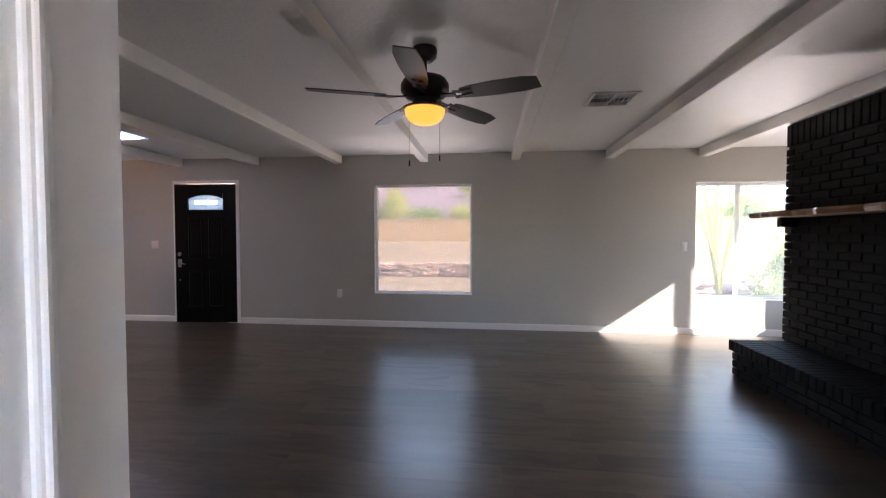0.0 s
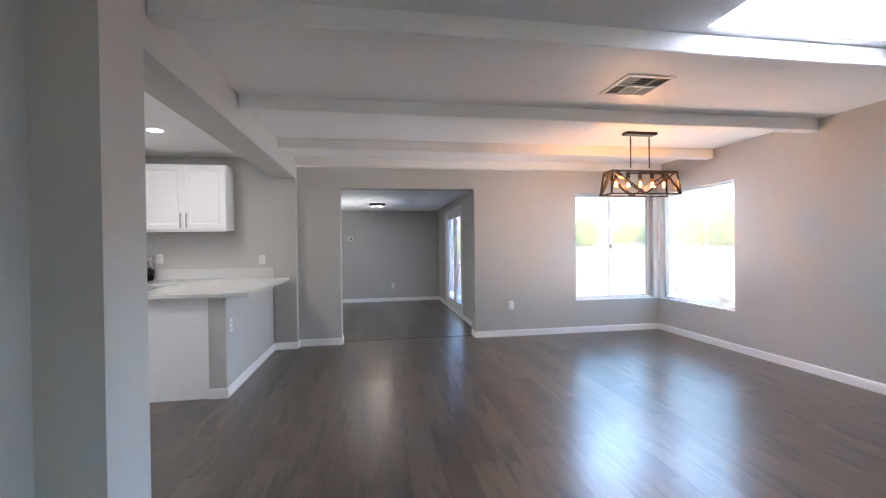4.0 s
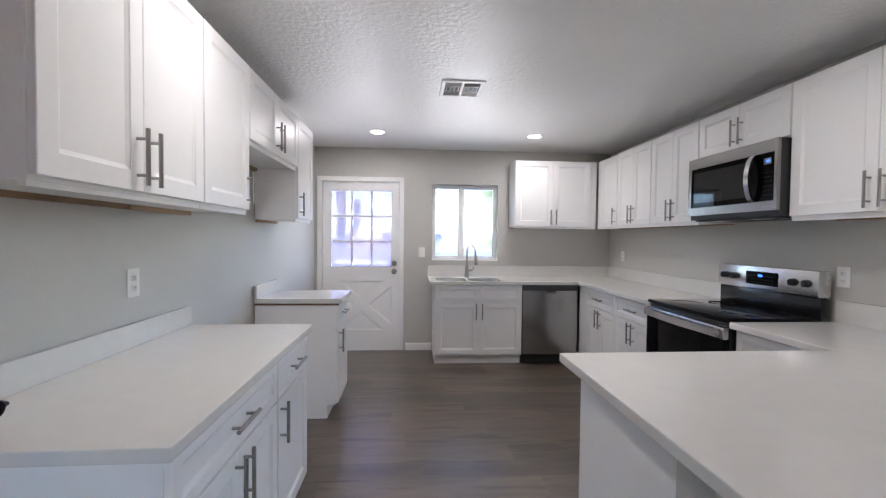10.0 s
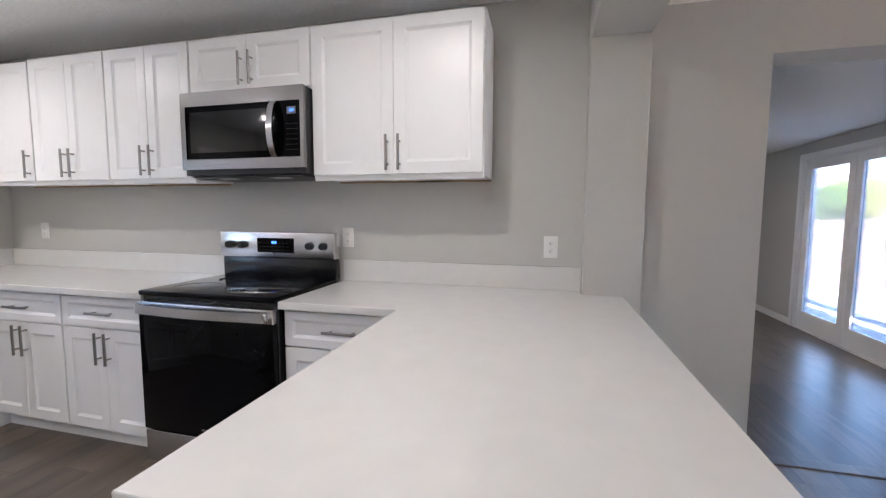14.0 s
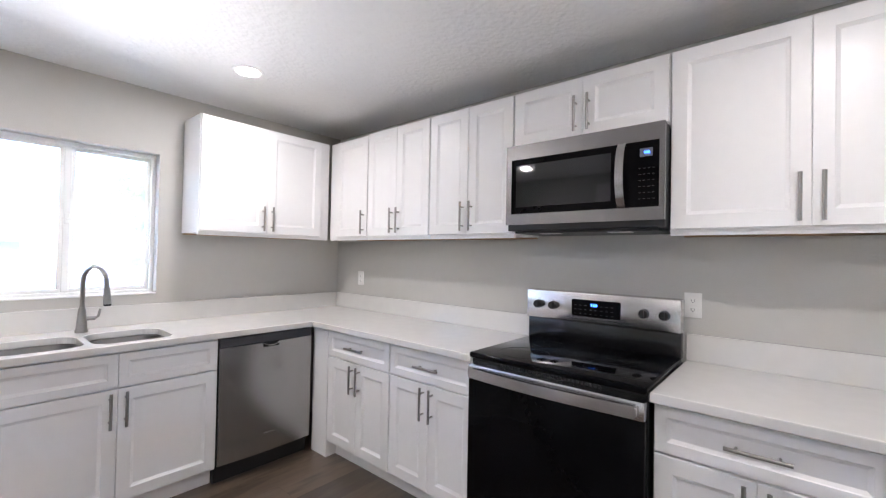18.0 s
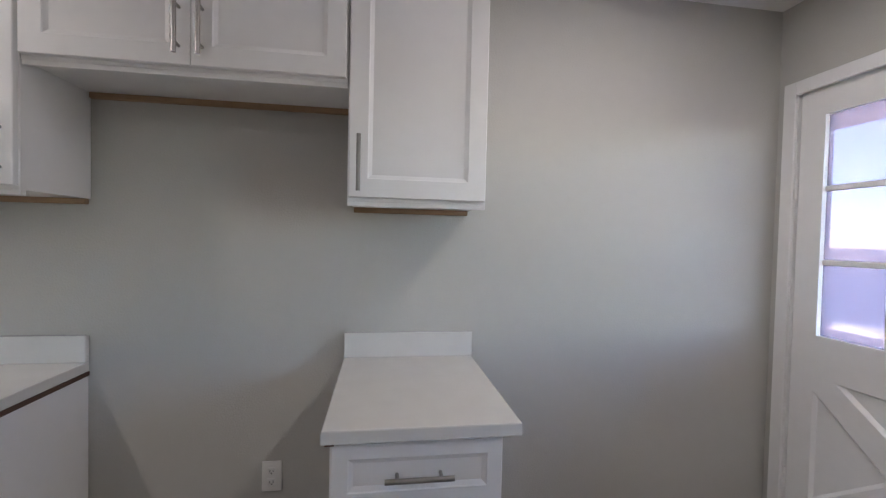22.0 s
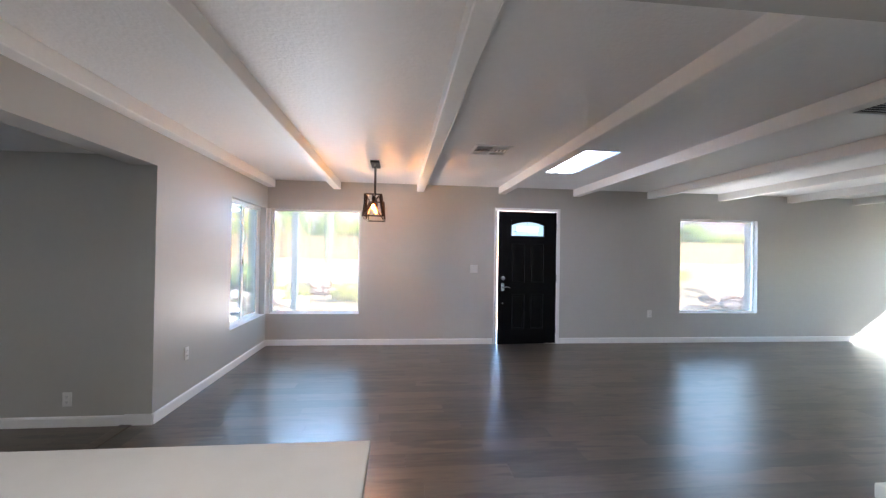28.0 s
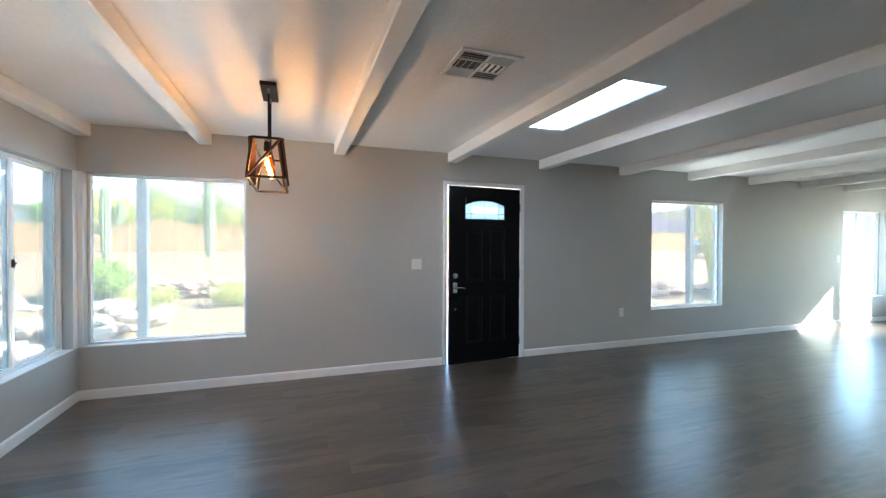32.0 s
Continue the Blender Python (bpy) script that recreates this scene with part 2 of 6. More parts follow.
BLACK_ENAMEL = material("black_enamel", (0.005, 0.005, 0.0055), 0.22, 0, 0.1, 12)
BLACK_PLASTIC = material("black_plastic", (0.010, 0.010, 0.0105), 0.45, 0, 0.1, 20)
BLACK_PAINT = material("black_door_paint", (0.004, 0.004, 0.0045), 0.42, 0, 0.12, 6, 0.05, 120)
BLACK_PAINT.node_tree.nodes["Principled BSDF"].inputs["Specular IOR Level"].default_value = 0.12
BRONZE = material("dark_bronze", (0.022, 0.018, 0.016), 0.38, 0.6, 0.15, 14)
BRICK = material("black_painted_brick", (0.0075, 0.0075, 0.008), 0.6, 0, 0.25, 20, 0.6, 90, 0.25)
BRICK.node_tree.nodes["Principled BSDF"].inputs["Specular IOR Level"].default_value = 0.15
MORTAR = material("black_painted_mortar", (0.010, 0.010, 0.011), 0.8, 0, 0.2, 30, 0.5, 150)
PLANK = wood_planks("grey_brown_vinyl_plank", (0.038, 0.026, 0.017), (0.130, 0.093, 0.064), 0.30)
PLANK.node_tree.nodes["Principled BSDF"].inputs["Specular IOR Level"].default_value = 0.80
PLANK.node_tree.nodes["Principled BSDF"].inputs["Coat Weight"].default_value = 0.45
PLANK.node_tree.nodes["Principled BSDF"].inputs["Coat Roughness"].default_value = 0.27
RAW_WOOD = wood_planks("raw_pine_rail", (0.25, 0.15, 0.08), (0.42, 0.28, 0.16), 0.6, "Y")
DARK_PLY = wood_planks("dark_plywood_edge", (0.07, 0.032, 0.02), (0.17, 0.085, 0.05), 0.6)
MANTEL_WOOD = wood_planks("varnished_live_edge_wood", (0.10, 0.045, 0.02), (0.32, 0.16, 0.075), 0.3, "Y")
BLADE_WOOD = material("dark_walnut_blade", (0.030, 0.022, 0.018), 0.4, 0, 0.2, 10)
PLASTIC = material("white_plastic", (0.80, 0.79, 0.76), 0.35, 0, 0.01, 5)
DARK_GAP = material("dark_slot", (0.02, 0.02, 0.02), 0.7)
GREY_THROAT = material("grey_duct", (0.09, 0.09, 0.09), 0.7)
VINYL = material("white_vinyl_frame", (0.86, 0.86, 0.84), 0.4, 0, 0.02, 8)
# pane tints darken the bright outdoors to suit the rooms' exposure
GLASS = clear_glass("view_dimming_glass", (0.280, 0.280, 0.266), 0.0, (0.27, 0.255, 0.22), 0.18)
# lighter copy for the east panes: their sunlit wash is in the colour
EAST_GLASS = clear_glass("sunwashed_east_glass", (0.47, 0.49, 0.485), 0.0, (0.30, 0.305, 0.295), 0.17)
KITCHEN_GLASS = clear_glass("dimmed_kitchen_glass", (0.245, 0.265, 0.29), 0.0, (0.27, 0.275, 0.27), 0.16)
DEN_GLASS = clear_glass("dimmed_door_glass", (0.235, 0.24, 0.25), 0.0, (0.25, 0.25, 0.25), 0.15)
# post colour darkened to blue-grey, for the shade of a roof not built
SHADED_POST = material("shaded_post_grey", (0.12, 0.15, 0.19), 0.6, 0, 0.05, 6)
AMBER = clear_glass("amber_bulb_glass", (0.97, 0.66, 0.32), 0.05)
LAVENDER = clear_glass("lavender_tinted_glass", (0.168, 0.165, 0.200), 0.02, (0.27, 0.26, 0.315), 0.27)
CAN_GLOW = glow("lamp_white", (1.0, 0.93, 0.84), 0.35)
BOWL_GLOW = glow("lamp_amber", (1.0, 0.43, 0.07), 0.042)
BULB_GLOW = glow("lamp_filament", (1.0, 0.43, 0.12), 10.0)
DISPLAY = glow("blue_display", (0.05, 0.18, 1.0), 0.06)
DESERT = material("desert_gravel", (0.31, 0.205, 0.12), 0.95, 0, 0.22, 2.5, 1.0, 25)
PATIO = material("pale_concrete", (0.52, 0.50, 0.47), 0.85, 0, 0.1, 3, 0.4, 80)
TAN_BLOCK = material("tan_block_wall", (0.42, 0.265, 0.135), 0.9, 0, 0.1, 2, 0.5, 40)
PALE_BLOCK = material("pale_block_wall", (0.72, 0.71, 0.74), 0.9, 0, 0.06, 2, 0.4, 40)
STONE = material("river_stone", (0.46, 0.295, 0.235), 0.85, 0, 0.2, 12, 0.6, 40, 0.35)


def leafy(name, color):
    """Thin leaves: as much light comes through them as off them."""
    m = material(name, color, 0.7, 0, 0.3, 8, 0, 200, 0.3)
    tree = m.node_tree
    b = tree.nodes["Principled BSDF"]
    through_light, both = tree.nodes.new("ShaderNodeBsdfTranslucent"), tree.nodes.new("ShaderNodeAddShader")
    tree.links.new(b.inputs["Base Color"].links[0].from_socket, through_light.inputs["Color"])
    tree.links.new(b.outputs[0], both.inputs[0])
    tree.links.new(through_light.outputs[0], both.inputs[1])
    tree.links.new(both.outputs[0], tree.nodes["Material Output"].inputs["Surface"])
    return m


LEAF = leafy("desert_leaves", (0.145, 0.20, 0.04))
LEAF_PALE = leafy("palo_verde_leaves", (0.26, 0.26, 0.06))
CACTUS = material("saguaro_skin", (0.20, 0.25, 0.15), 0.7, 0, 0.2, 12, 0.4, 60)
BARK = material("grey_green_bark", (0.16, 0.14, 0.09), 0.85, 0, 0.25, 20, 0.8, 50)
PALE_STONE = material("pale_boulder_stone", (0.52, 0.43, 0.35), 0.85, 0, 0.2, 12, 0.6, 40, 0.25)
HILL = material("far_mountain", (0.25, 0.18, 0.225), 1.0, 0, 0.2, 0.05)
ROOF_BLUE = material("blue_metal_roof", (0.16, 0.24, 0.42), 0.5, 0, 0.1, 2)
STUCCO = material("exterior_stucco", (0.72, 0.61, 0.53), 0.9, 0, 0.05, 3, 0.5, 60)


# ---- building helpers ----
def box(bm, x0, x1, y0, y1, z0, z1, bevel=0.0, segments=1):
    made = bmesh.ops.create_cube(bm, size=1.0)
    bmesh.ops.transform(bm, verts=made["verts"], matrix=Matrix.LocRotScale(((x0 + x1) / 2, (y0 + y1) / 2, (z0 + z1) / 2), None, (abs(x1 - x0), abs(y1 - y0), abs(z1 - z0))))
    if bevel:
        edges = list({e for v in made["verts"] for e in v.link_edges})
        bmesh.ops.bevel(bm, geom=edges, offset=bevel, segments=segments, affect="EDGES", profile=0.5)
    return bm


def rod(bm, a, b, r, r2=None, sides=12):
    """A round bar from a to b."""
    a, b = Vector(a), Vector(b)
    m = Matrix.Translation((a + b) / 2) @ (b - a).to_track_quat("Z", "Y").to_matrix().to_4x4()
    bmesh.ops.create_cone(bm, cap_ends=True, segments=sides, radius1=r, radius2=r if r2 is None else r2, depth=(b - a).length, matrix=m)
    return bm


def bar(bm, a, b, w, h, up=(0, 0, 1)):
    """A square bar from a to b, w wide across and h high along up."""
    a, b = Vector(a), Vector(b)
    d = (b - a).normalized()
    side = d.cross(Vector(up)).normalized()
    top = side.cross(d).normalized()
    verts = [bm.verts.new(p + side * w / 2 * i + top * h / 2 * j) for p in (a, b) for i, j in ((-1, -1), (1, -1), (1, 1), (-1, 1))]
    for q in ((3, 2, 1, 0), (4, 5, 6, 7), (0, 1, 5, 4), (1, 2, 6, 5), (2, 3, 7, 6), (3, 0, 4, 7)):
        bm.faces.new([verts[i] for i in q])
    return bm


def lathe(bm, profile, centre=(0, 0, 0), sides=24):
    """Turns (radius, z) pairs round the upright axis through centre."""
    rings = []
    for r, z in profile:
        rings.append([bm.verts.new((centre[0] + r * math.cos(a), centre[1] + r * math.sin(a), centre[2] + z)) for a in (2 * math.pi * i / sides for i in range(sides))])
    for low, high in zip(rings, rings[1:]):
        for i in range(sides):
            bm.faces.new((low[i], low[(i + 1) % sides], high[(i + 1) % sides], high[i]))
    bm.faces.new(rings[0][::-1])
    bm.faces.new(rings[-1])
    return bm


def tube(bm, points, r, sides=10):
    """A bent round tube through the points."""
    points = [Vector(p) for p in points]
    rings = []
    for i, p in enumerate(points):
        d = (points[min(i + 1, len(points) - 1)] - points[max(i - 1, 0)]).normalized()
        ref = Vector((0, 0, 1)) if abs(d.z) < 0.9 else Vector((1, 0, 0))
        u = d.cross(ref).normalized()
        v = d.cross(u)
        k = r[i] if isinstance(r, (list, tuple)) else r
        rings.append([bm.verts.new(p + (u * math.cos(a) + v * math.sin(a)) * k) for a in (2 * math.pi * j / sides for j in range(sides))])
    for low, high in zip(rings, rings[1:]):
        for j in range(sides):
            bm.faces.new((low[j], low[(j + 1) % sides], high[(j + 1) % sides], high[j]))
    bm.faces.new(rings[0][::-1])
    bm.faces.new(rings[-1])
    return bm


def finish(name, bm, mat, smooth=False):
    bmesh.ops.recalc_face_normals(bm, faces=bm.faces)
    me = bpy.data.meshes.new(name)
    bm.to_mesh(me)
    bm.free()
    me.materials.append(mat)
    if smooth:
        me.polygons.foreach_set("use_smooth", [True] * len(me.polygons))
        me.set_sharp_from_angle(angle=radians(40))
    return me


def part(name, bm, mat, parent, label="", smooth=False):
    ob = new(name, finish(name, bm, mat, smooth))
    ob.parent = parent
    if label:
        ob["label"] = label
    return ob


def thing(name, m, label, category, group=""):
    ob = new(name)
    ob.empty_display_size = 0.1
    ob.matrix_world = m
    return tagged(ob, label, category, group)


def single(name, bm, mat, label, category, group="", smooth=False):
    return tagged(new(name, finish(name, bm, mat, smooth)), label, category, group)


def structure(name, bm, mat, label="", category="", smooth=False):
    return tagged(new(name, finish(name, bm, mat, smooth)), label, category or name.split("_")[0], "", "structure")


def holed(bm, axis, low, high, near, far, z0, z1, holes):
    """A wall along axis from low to high, between near and far, with openings (from, to, bottom, top) right through it."""
    us = sorted({round(v, 5) for v in (low, high, *(v for h in holes for v in h[:2]))})
    ws = sorted({round(v, 5) for v in (z0, z1, *(v for h in holes for v in h[2:]))})
    us, ws = [u for u in us if low - 1e-4 <= u <= high + 1e-4], [w for w in ws if z0 - 1e-4 <= w <= z1 + 1e-4]
    verts = {}

    def corner(i, j, side):
        if (i, j, side) not in verts:
            deep = far if side else near
            verts[i, j, side] = bm.verts.new((us[i], deep, ws[j]) if axis == "x" else (deep, us[i], ws[j]))
        return verts[i, j, side]

    def solid(i, j):
        if not (0 <= i < len(us) - 1 and 0 <= j < len(ws) - 1):
            return False
        u, w = (us[i] + us[i + 1]) / 2, (ws[j] + ws[j + 1]) / 2
        return not any(a < u < b and c < w < d for a, b, c, d in holes)

    for i in range(len(us) - 1):
        for j in range(len(ws) - 1):
            if not solid(i, j):
                continue
            for side in (0, 1):
                bm.faces.new([corner(i, j, side), corner(i + 1, j, side), corner(i + 1, j + 1, side), corner(i, j + 1, side)])
            for di, dj, p, q in ((-1, 0, (i, j), (i, j + 1)), (1, 0, (i + 1, j), (i + 1, j + 1)), (0, -1, (i, j), (i + 1, j)), (0, 1, (i, j + 1), (i + 1, j + 1))):
                if not solid(i + di, j + dj):
                    bm.faces.new([corner(*p, 0), corner(*q, 0), corner(*q, 1), corner(*p, 1)])
    return bm

# ---- the plan ----
NORTH, SOUTH, WEST, EAST = 5.68, -3.80, -8.0, 4.02
KITCHEN_EAST, LIVING_SOUTH, CEIL = -4.43, 0.39, 2.40
HALF_N, BOX_TOP, TOP = 0.328, 0.853, 0.893
HEAD0, HEAD1, HEAD_Z = 0.335, 0.605, 2.135
BEAMS = (-7.95, -7.02, -5.79, -4.54, -3.35, -2.12, -0.90, 0.34, 1.56, 2.71)
DEN_FLOOR, DEN_WEST, DEN_NORTH, DEN_SOUTH, DEN_CEIL = -0.10, -12.9, 3.17, -0.6, 2.155
WIN_LIVING = (-1.603, -0.24, 0.47, 1.985)
WIN_CORNER_N = (-7.955, -6.675, 0.46, 1.985)
WIN_CORNER_W = (4.395, 5.61, 0.46, 1.985)
WIN_EAST_N = (2.63, 3.84, 0.455, 1.97)
WIN_EAST_E = (4.30, 5.52, 0.455, 1.97)
WIN_KITCHEN = (-6.60, -5.81, 1.08, 1.985)
FRONT_DOOR = (-4.62, -3.64, -0.2, 2.05)
BACK_DOOR = (-5.43, -4.51, -0.2, 2.02)
FRENCH = (-11.80, -10.055, -0.2, 1.99)
HALL = (1.135, 2.92, -0.3, 2.03)
SKYLIGHT = (-4.42, -3.93, 3.33, 4.45)

# walls
bm = bmesh.new()
holed(bm, "x", -8.2, 4.17, NORTH, 5.84, -0.3, 2.45, [WIN_CORNER_N, FRONT_DOOR, WIN_LIVING, WIN_EAST_N])
structure("wall_north", bm, WALL, "greige painted front wall with textured drywall", "wall")
bm = bmesh.new()
holed(bm, "y", -3.95, NORTH, -8.2, WEST, -0.3, 2.45, [HALL, WIN_CORNER_W])
structure("wall_west", bm, WALL, "greige painted wall with a wide opening", "wall")
bm = bmesh.new()
holed(bm, "x", WEST, -4.31, -3.95, SOUTH, -0.3, 2.45, [WIN_KITCHEN, BACK_DOOR])
structure("wall_south", bm, WALL, "greige painted kitchen wall behind the sink", "wall")
bm = bmesh.new()
box(bm, KITCHEN_EAST, -4.31, SOUTH, LIVING_SOUTH, -0.3, 2.45)
box(bm, KITCHEN_EAST, -4.14, LIVING_SOUTH, 0.62, -0.3, 2.45)
structure("wall_kitchen_east", bm, WALL, "greige painted wall with a thicker end post", "wall")
bm = bmesh.new()
holed(bm, "x", -4.31, 4.17, 0.27, LIVING_SOUTH, -0.3, 2.45, [(-0.402, 0.42, -0.3, 2.06)])
structure("wall_living_south", bm, WALL, "greige painted living room wall with a doorway", "wall")
bm = bmesh.new()
holed(bm, "y", LIVING_SOUTH, NORTH, EAST, 4.17, -0.3, 2.45, [WIN_EAST_E])
structure("wall_east", bm, WALL, "greige painted wall with a corner window", "wall")
bm = bmesh.new()
box(bm, -1.1, -1.0, -2.0, 0.27, -0.3, 2.45)
box(bm, 1.0, 1.1, -2.0, 0.27, -0.3, 2.45)
holed(bm, "x", -1.1, 1.1, -2.1, -2.0, -0.3, 2.45, [(-0.40, 0.40, 1.0, 1.9)])
structure("wall_passage", bm, WALL, "greige painted passage walls", "wall")
bm = bmesh.new()
holed(bm, "x", -13.05, -8.2, DEN_NORTH, 3.32, -0.4, 2.45, [FRENCH])
structure("wall_den_north", bm, WALL, "greige painted wall with french doors", "wall")
bm = bmesh.new()
box(bm, -13.05, DEN_WEST, DEN_SOUTH, DEN_NORTH, -0.4, 2.45)
structure("wall_den_west", bm, WALL, "greige painted end wall of the adjoining room", "wall")
bm = bmesh.new()
box(bm, -13.05, -8.2, DEN_SOUTH - 0.15, DEN_SOUTH, -0.4, 2.45)
structure("wall_den_south", bm, WALL, "greige painted wall of the adjoining room", "wall")

# header over the kitchen opening, with its post on the west wall, and the half wall of the peninsula
bm = bmesh.new()
box(bm, WEST, KITCHEN_EAST, HEAD0, HEAD1, HEAD_Z, CEIL, 0.006, 2)
structure("beam_header", bm, WALL, "greige painted drywall header over the kitchen opening", "header")
bm = bmesh.new()
box(bm, WEST, -7.89, HEAD0, HEAD1, 0, HEAD_Z, 0.006, 2)
structure("wall_post", bm, WALL, "greige painted drywall post under the header", "wall")
bm = bmesh.new()
box(bm, -7.885, -6.232, 0.186, HALF_N, 0, BOX_TOP, 0.006, 2)
structure("wall_half", bm, WALL, "greige painted half wall under the counter", "wall")

# ceilings
bm = bmesh.new()
for x0, x1, y0, y1 in ((-8.2, SKYLIGHT[0], 0.27, 5.84), (SKYLIGHT[1], 4.17, 0.27, 5.84), (SKYLIGHT[0], SKYLIGHT[1], 0.27, SKYLIGHT[2]), (SKYLIGHT[0], SKYLIGHT[1], SKYLIGHT[3], 5.84)):
    box(bm, x0, x1, y0, y1, CEIL, 2.47)
structure("ceiling_living", bm, CEILING, "white painted ceiling between beams", "ceiling")
bm = bmesh.new()
box(bm, -8.2, -4.31, -3.95, 0.27, CEIL - 0.005, 2.47)
structure("ceiling_kitchen", bm, KITCHEN_CEILING, "white satin knock-down textured kitchen ceiling", "ceiling")
bm = bmesh.new()
box(bm, -13.05, -8.2, DEN_SOUTH - 0.15, 3.32, DEN_CEIL, 2.47)
structure("ceiling_den", bm, CEILING, "white painted ceiling of the adjoining room", "ceiling")
bm = bmesh.new()
box(bm, -1.1, 1.1, -2.1, 0.27, CEIL, 2.47)
structure("ceiling_passage", bm, CEILING, "white painted passage ceiling", "ceiling")
for x in BEAMS:
    bm = bmesh.new()
    y0 = HEAD1 if x < -4.5 else (0.62 if x < -4.2 else LIVING_SOUTH)
    box(bm, x - 0.055, x + 0.055, y0, NORTH, 2.29, CEIL, 0.006)
    structure("beam", bm, BEAM, "white painted wooden ceiling beam", "beam")

# floors under the planks
bm = bmesh.new()
box(bm, -8.2, 4.17, 0.27, 5.84, -0.3, -0.008)
box(bm, -8.2, -4.31, -3.95, 0.27, -0.3, -0.008)
box(bm, -1.1, 1.1, -2.1, 0.27, -0.3, -0.008)
floor = structure("floor", bm, DARK_GAP, "grey-brown wood-look vinyl plank floor", "floor")
bm = bmesh.new()
box(bm, -13.05, -8.2, DEN_SOUTH, DEN_NORTH, -0.4, DEN_FLOOR - 0.008)
den_floor = structure("floor_den", bm, DARK_GAP, "grey-brown wood-look vinyl plank floor", "floor")
bm = bmesh.new()
box(bm, -8.23, -8.14, HALL[0], HALL[1], -0.03, 0.007, 0.006, 2)
structure("trim_step_nosing", bm, PLANK, "dark vinyl stair nosing at the step down", "trim")


# skirting
def skirting(x0, y0, x1, y1, z=0.0):
    """A baseboard along the wall line, on the left of the way from the first end to the second."""
    d = Vector((x1 - x0, y1 - y0, 0))
    long, d = d.length, d.normalized()
    n = Vector((-d.y, d.x, 0))
    bm = bmesh.new()
    profile = ((0, 0), (0.013, 0), (0.013, 0.068), (0.010, 0.078), (0.005, 0.084), (0, 0.085))
    ends = [[bm.verts.new(Vector((x0, y0, z)) + d * s + n * a + Vector((0, 0, b))) for a, b in profile] for s in (0, long)]
    for i in range(len(profile)):
        j = (i + 1) % len(profile)
        bm.faces.new((ends[0][i], ends[0][j], ends[1][j], ends[1][i]))
    bm.faces.new(ends[0])
    bm.faces.new(ends[1][::-1])
    structure("baseboard", bm, TRIM, "white painted baseboard", "baseboard")


for a in ((-4.66, NORTH, WEST, NORTH), (EAST, NORTH, -3.60, NORTH), (WEST, NORTH, WEST, HALL[1]), (WEST, HALL[0], WEST, HEAD1), (WEST + 0.012, HEAD1, -7.89, HEAD1),
          (-7.89, HEAD1, -7.89, HALF_N), (-7.89, HALF_N, -6.232, HALF_N), (-6.232, HALF_N + 0.012, -6.232, 0.186), (-4.43, 0.62, -4.14, 0.62), (-4.14, 0.62, -4.14, LIVING_SOUTH),
          (-4.43, 0.22, -4.43, 0.62),
          (-4.14, LIVING_SOUTH, -0.46, LIVING_SOUTH), (0.50, LIVING_SOUTH, 3.6, LIVING_SOUTH), (EAST, 4.2, EAST, NORTH), (-5.81, SOUTH, -5.50, SOUTH), (KITCHEN_EAST, SOUTH, KITCHEN_EAST, -2.40),
          (KITCHEN_EAST, -1.94, KITCHEN_EAST, -1.04), (WEST, HALL[1], -8.2, HALL[1]), (-8.2, HALL[0], WEST, HALL[0])):
    skirting(*a)
for a in ((DEN_WEST, DEN_NORTH, DEN_WEST, DEN_SOUTH), (-11.848, DEN_NORTH, DEN_WEST, DEN_NORTH), (-8.2, DEN_NORTH, -10.008, DEN_NORTH)):
    skirting(*a, DEN_FLOOR)


# ---- windows ----
def window(name, m, w, h, style, label):
    """A window in a hole w wide and h high. Local: x across, y out of the house, z up from the hole's lower edge; the wall's inner face is y = 0."""
    win = tagged(thing(name, m, label, "window"), kind="structure")
    f = 0.024
    bm = bmesh.new()
    for x0, x1, z0, z1 in ((0, w, 0, f), (0, w, h - f, h), (0, f, f, h - f), (w - f, w, f, h - f)):
        box(bm, x0, x1, 0.075, 0.135, z0, z1, 0.003)
    part("window_frame", bm, VINYL, win)
    bm = bmesh.new()
    box(bm, 0.001, w - 0.001, -0.004, 0.074, -0.004, 0.006, 0.003)
    part("window_sill", bm, TRIM, win)
    if style == "fixed":
        panes = [(f, w - f)]
    else:
        k = style
        bm = bmesh.new()
        box(bm, k - 0.018, k + 0.018, 0.08, 0.130, f, h - f, 0.003)
        part("mullion", bm, VINYL, win)
        bm = bmesh.new()
        box(bm, k - 0.012, k + 0.012, 0.068, 0.081, h / 2 - 0.030, h / 2 + 0.030, 0.003)
        box(bm, k - 0.006, k + 0.020, 0.060, 0.069, h / 2 - 0.006, h / 2 + 0.006, 0.002)
        part("latch", bm, BRONZE if name == "window_3" else VINYL, win, "small sliding sash latch")
        panes = [(f, k - 0.018), (k + 0.018, w - f)]
    for i, (a, b) in enumerate(panes):
        if style != "fixed":
            y0 = 0.080 + 0.024 * (i % 2)
            bm = bmesh.new()
            for x0, x1, z0, z1 in ((a, b, f, f + 0.020), (a, b, h - f - 0.020, h - f), (a, a + 0.018, f + 0.020, h - f - 0.020), (b - 0.018, b, f + 0.020, h - f - 0.020)):
                box(bm, x0, x1, y0, y0 + 0.022, z0, z1, 0.002)
            part("sash", bm, VINYL, win)
            inset, y1 = 0.017, y0 + 0.009
        else:
            inset, y1 = 0.0, 0.104
        bm = bmesh.new()
        box(bm, a + inset, b - inset, y1, y1 + 0.004, f + inset, h - f - inset)
        # east panes take the lighter copy and dim the sun passing through
        pane = part("pane", bm, {"window_4": EAST_GLASS, "window_5": EAST_GLASS, "window_6": KITCHEN_GLASS}.get(name, GLASS), win)
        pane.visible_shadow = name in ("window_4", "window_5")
    return win


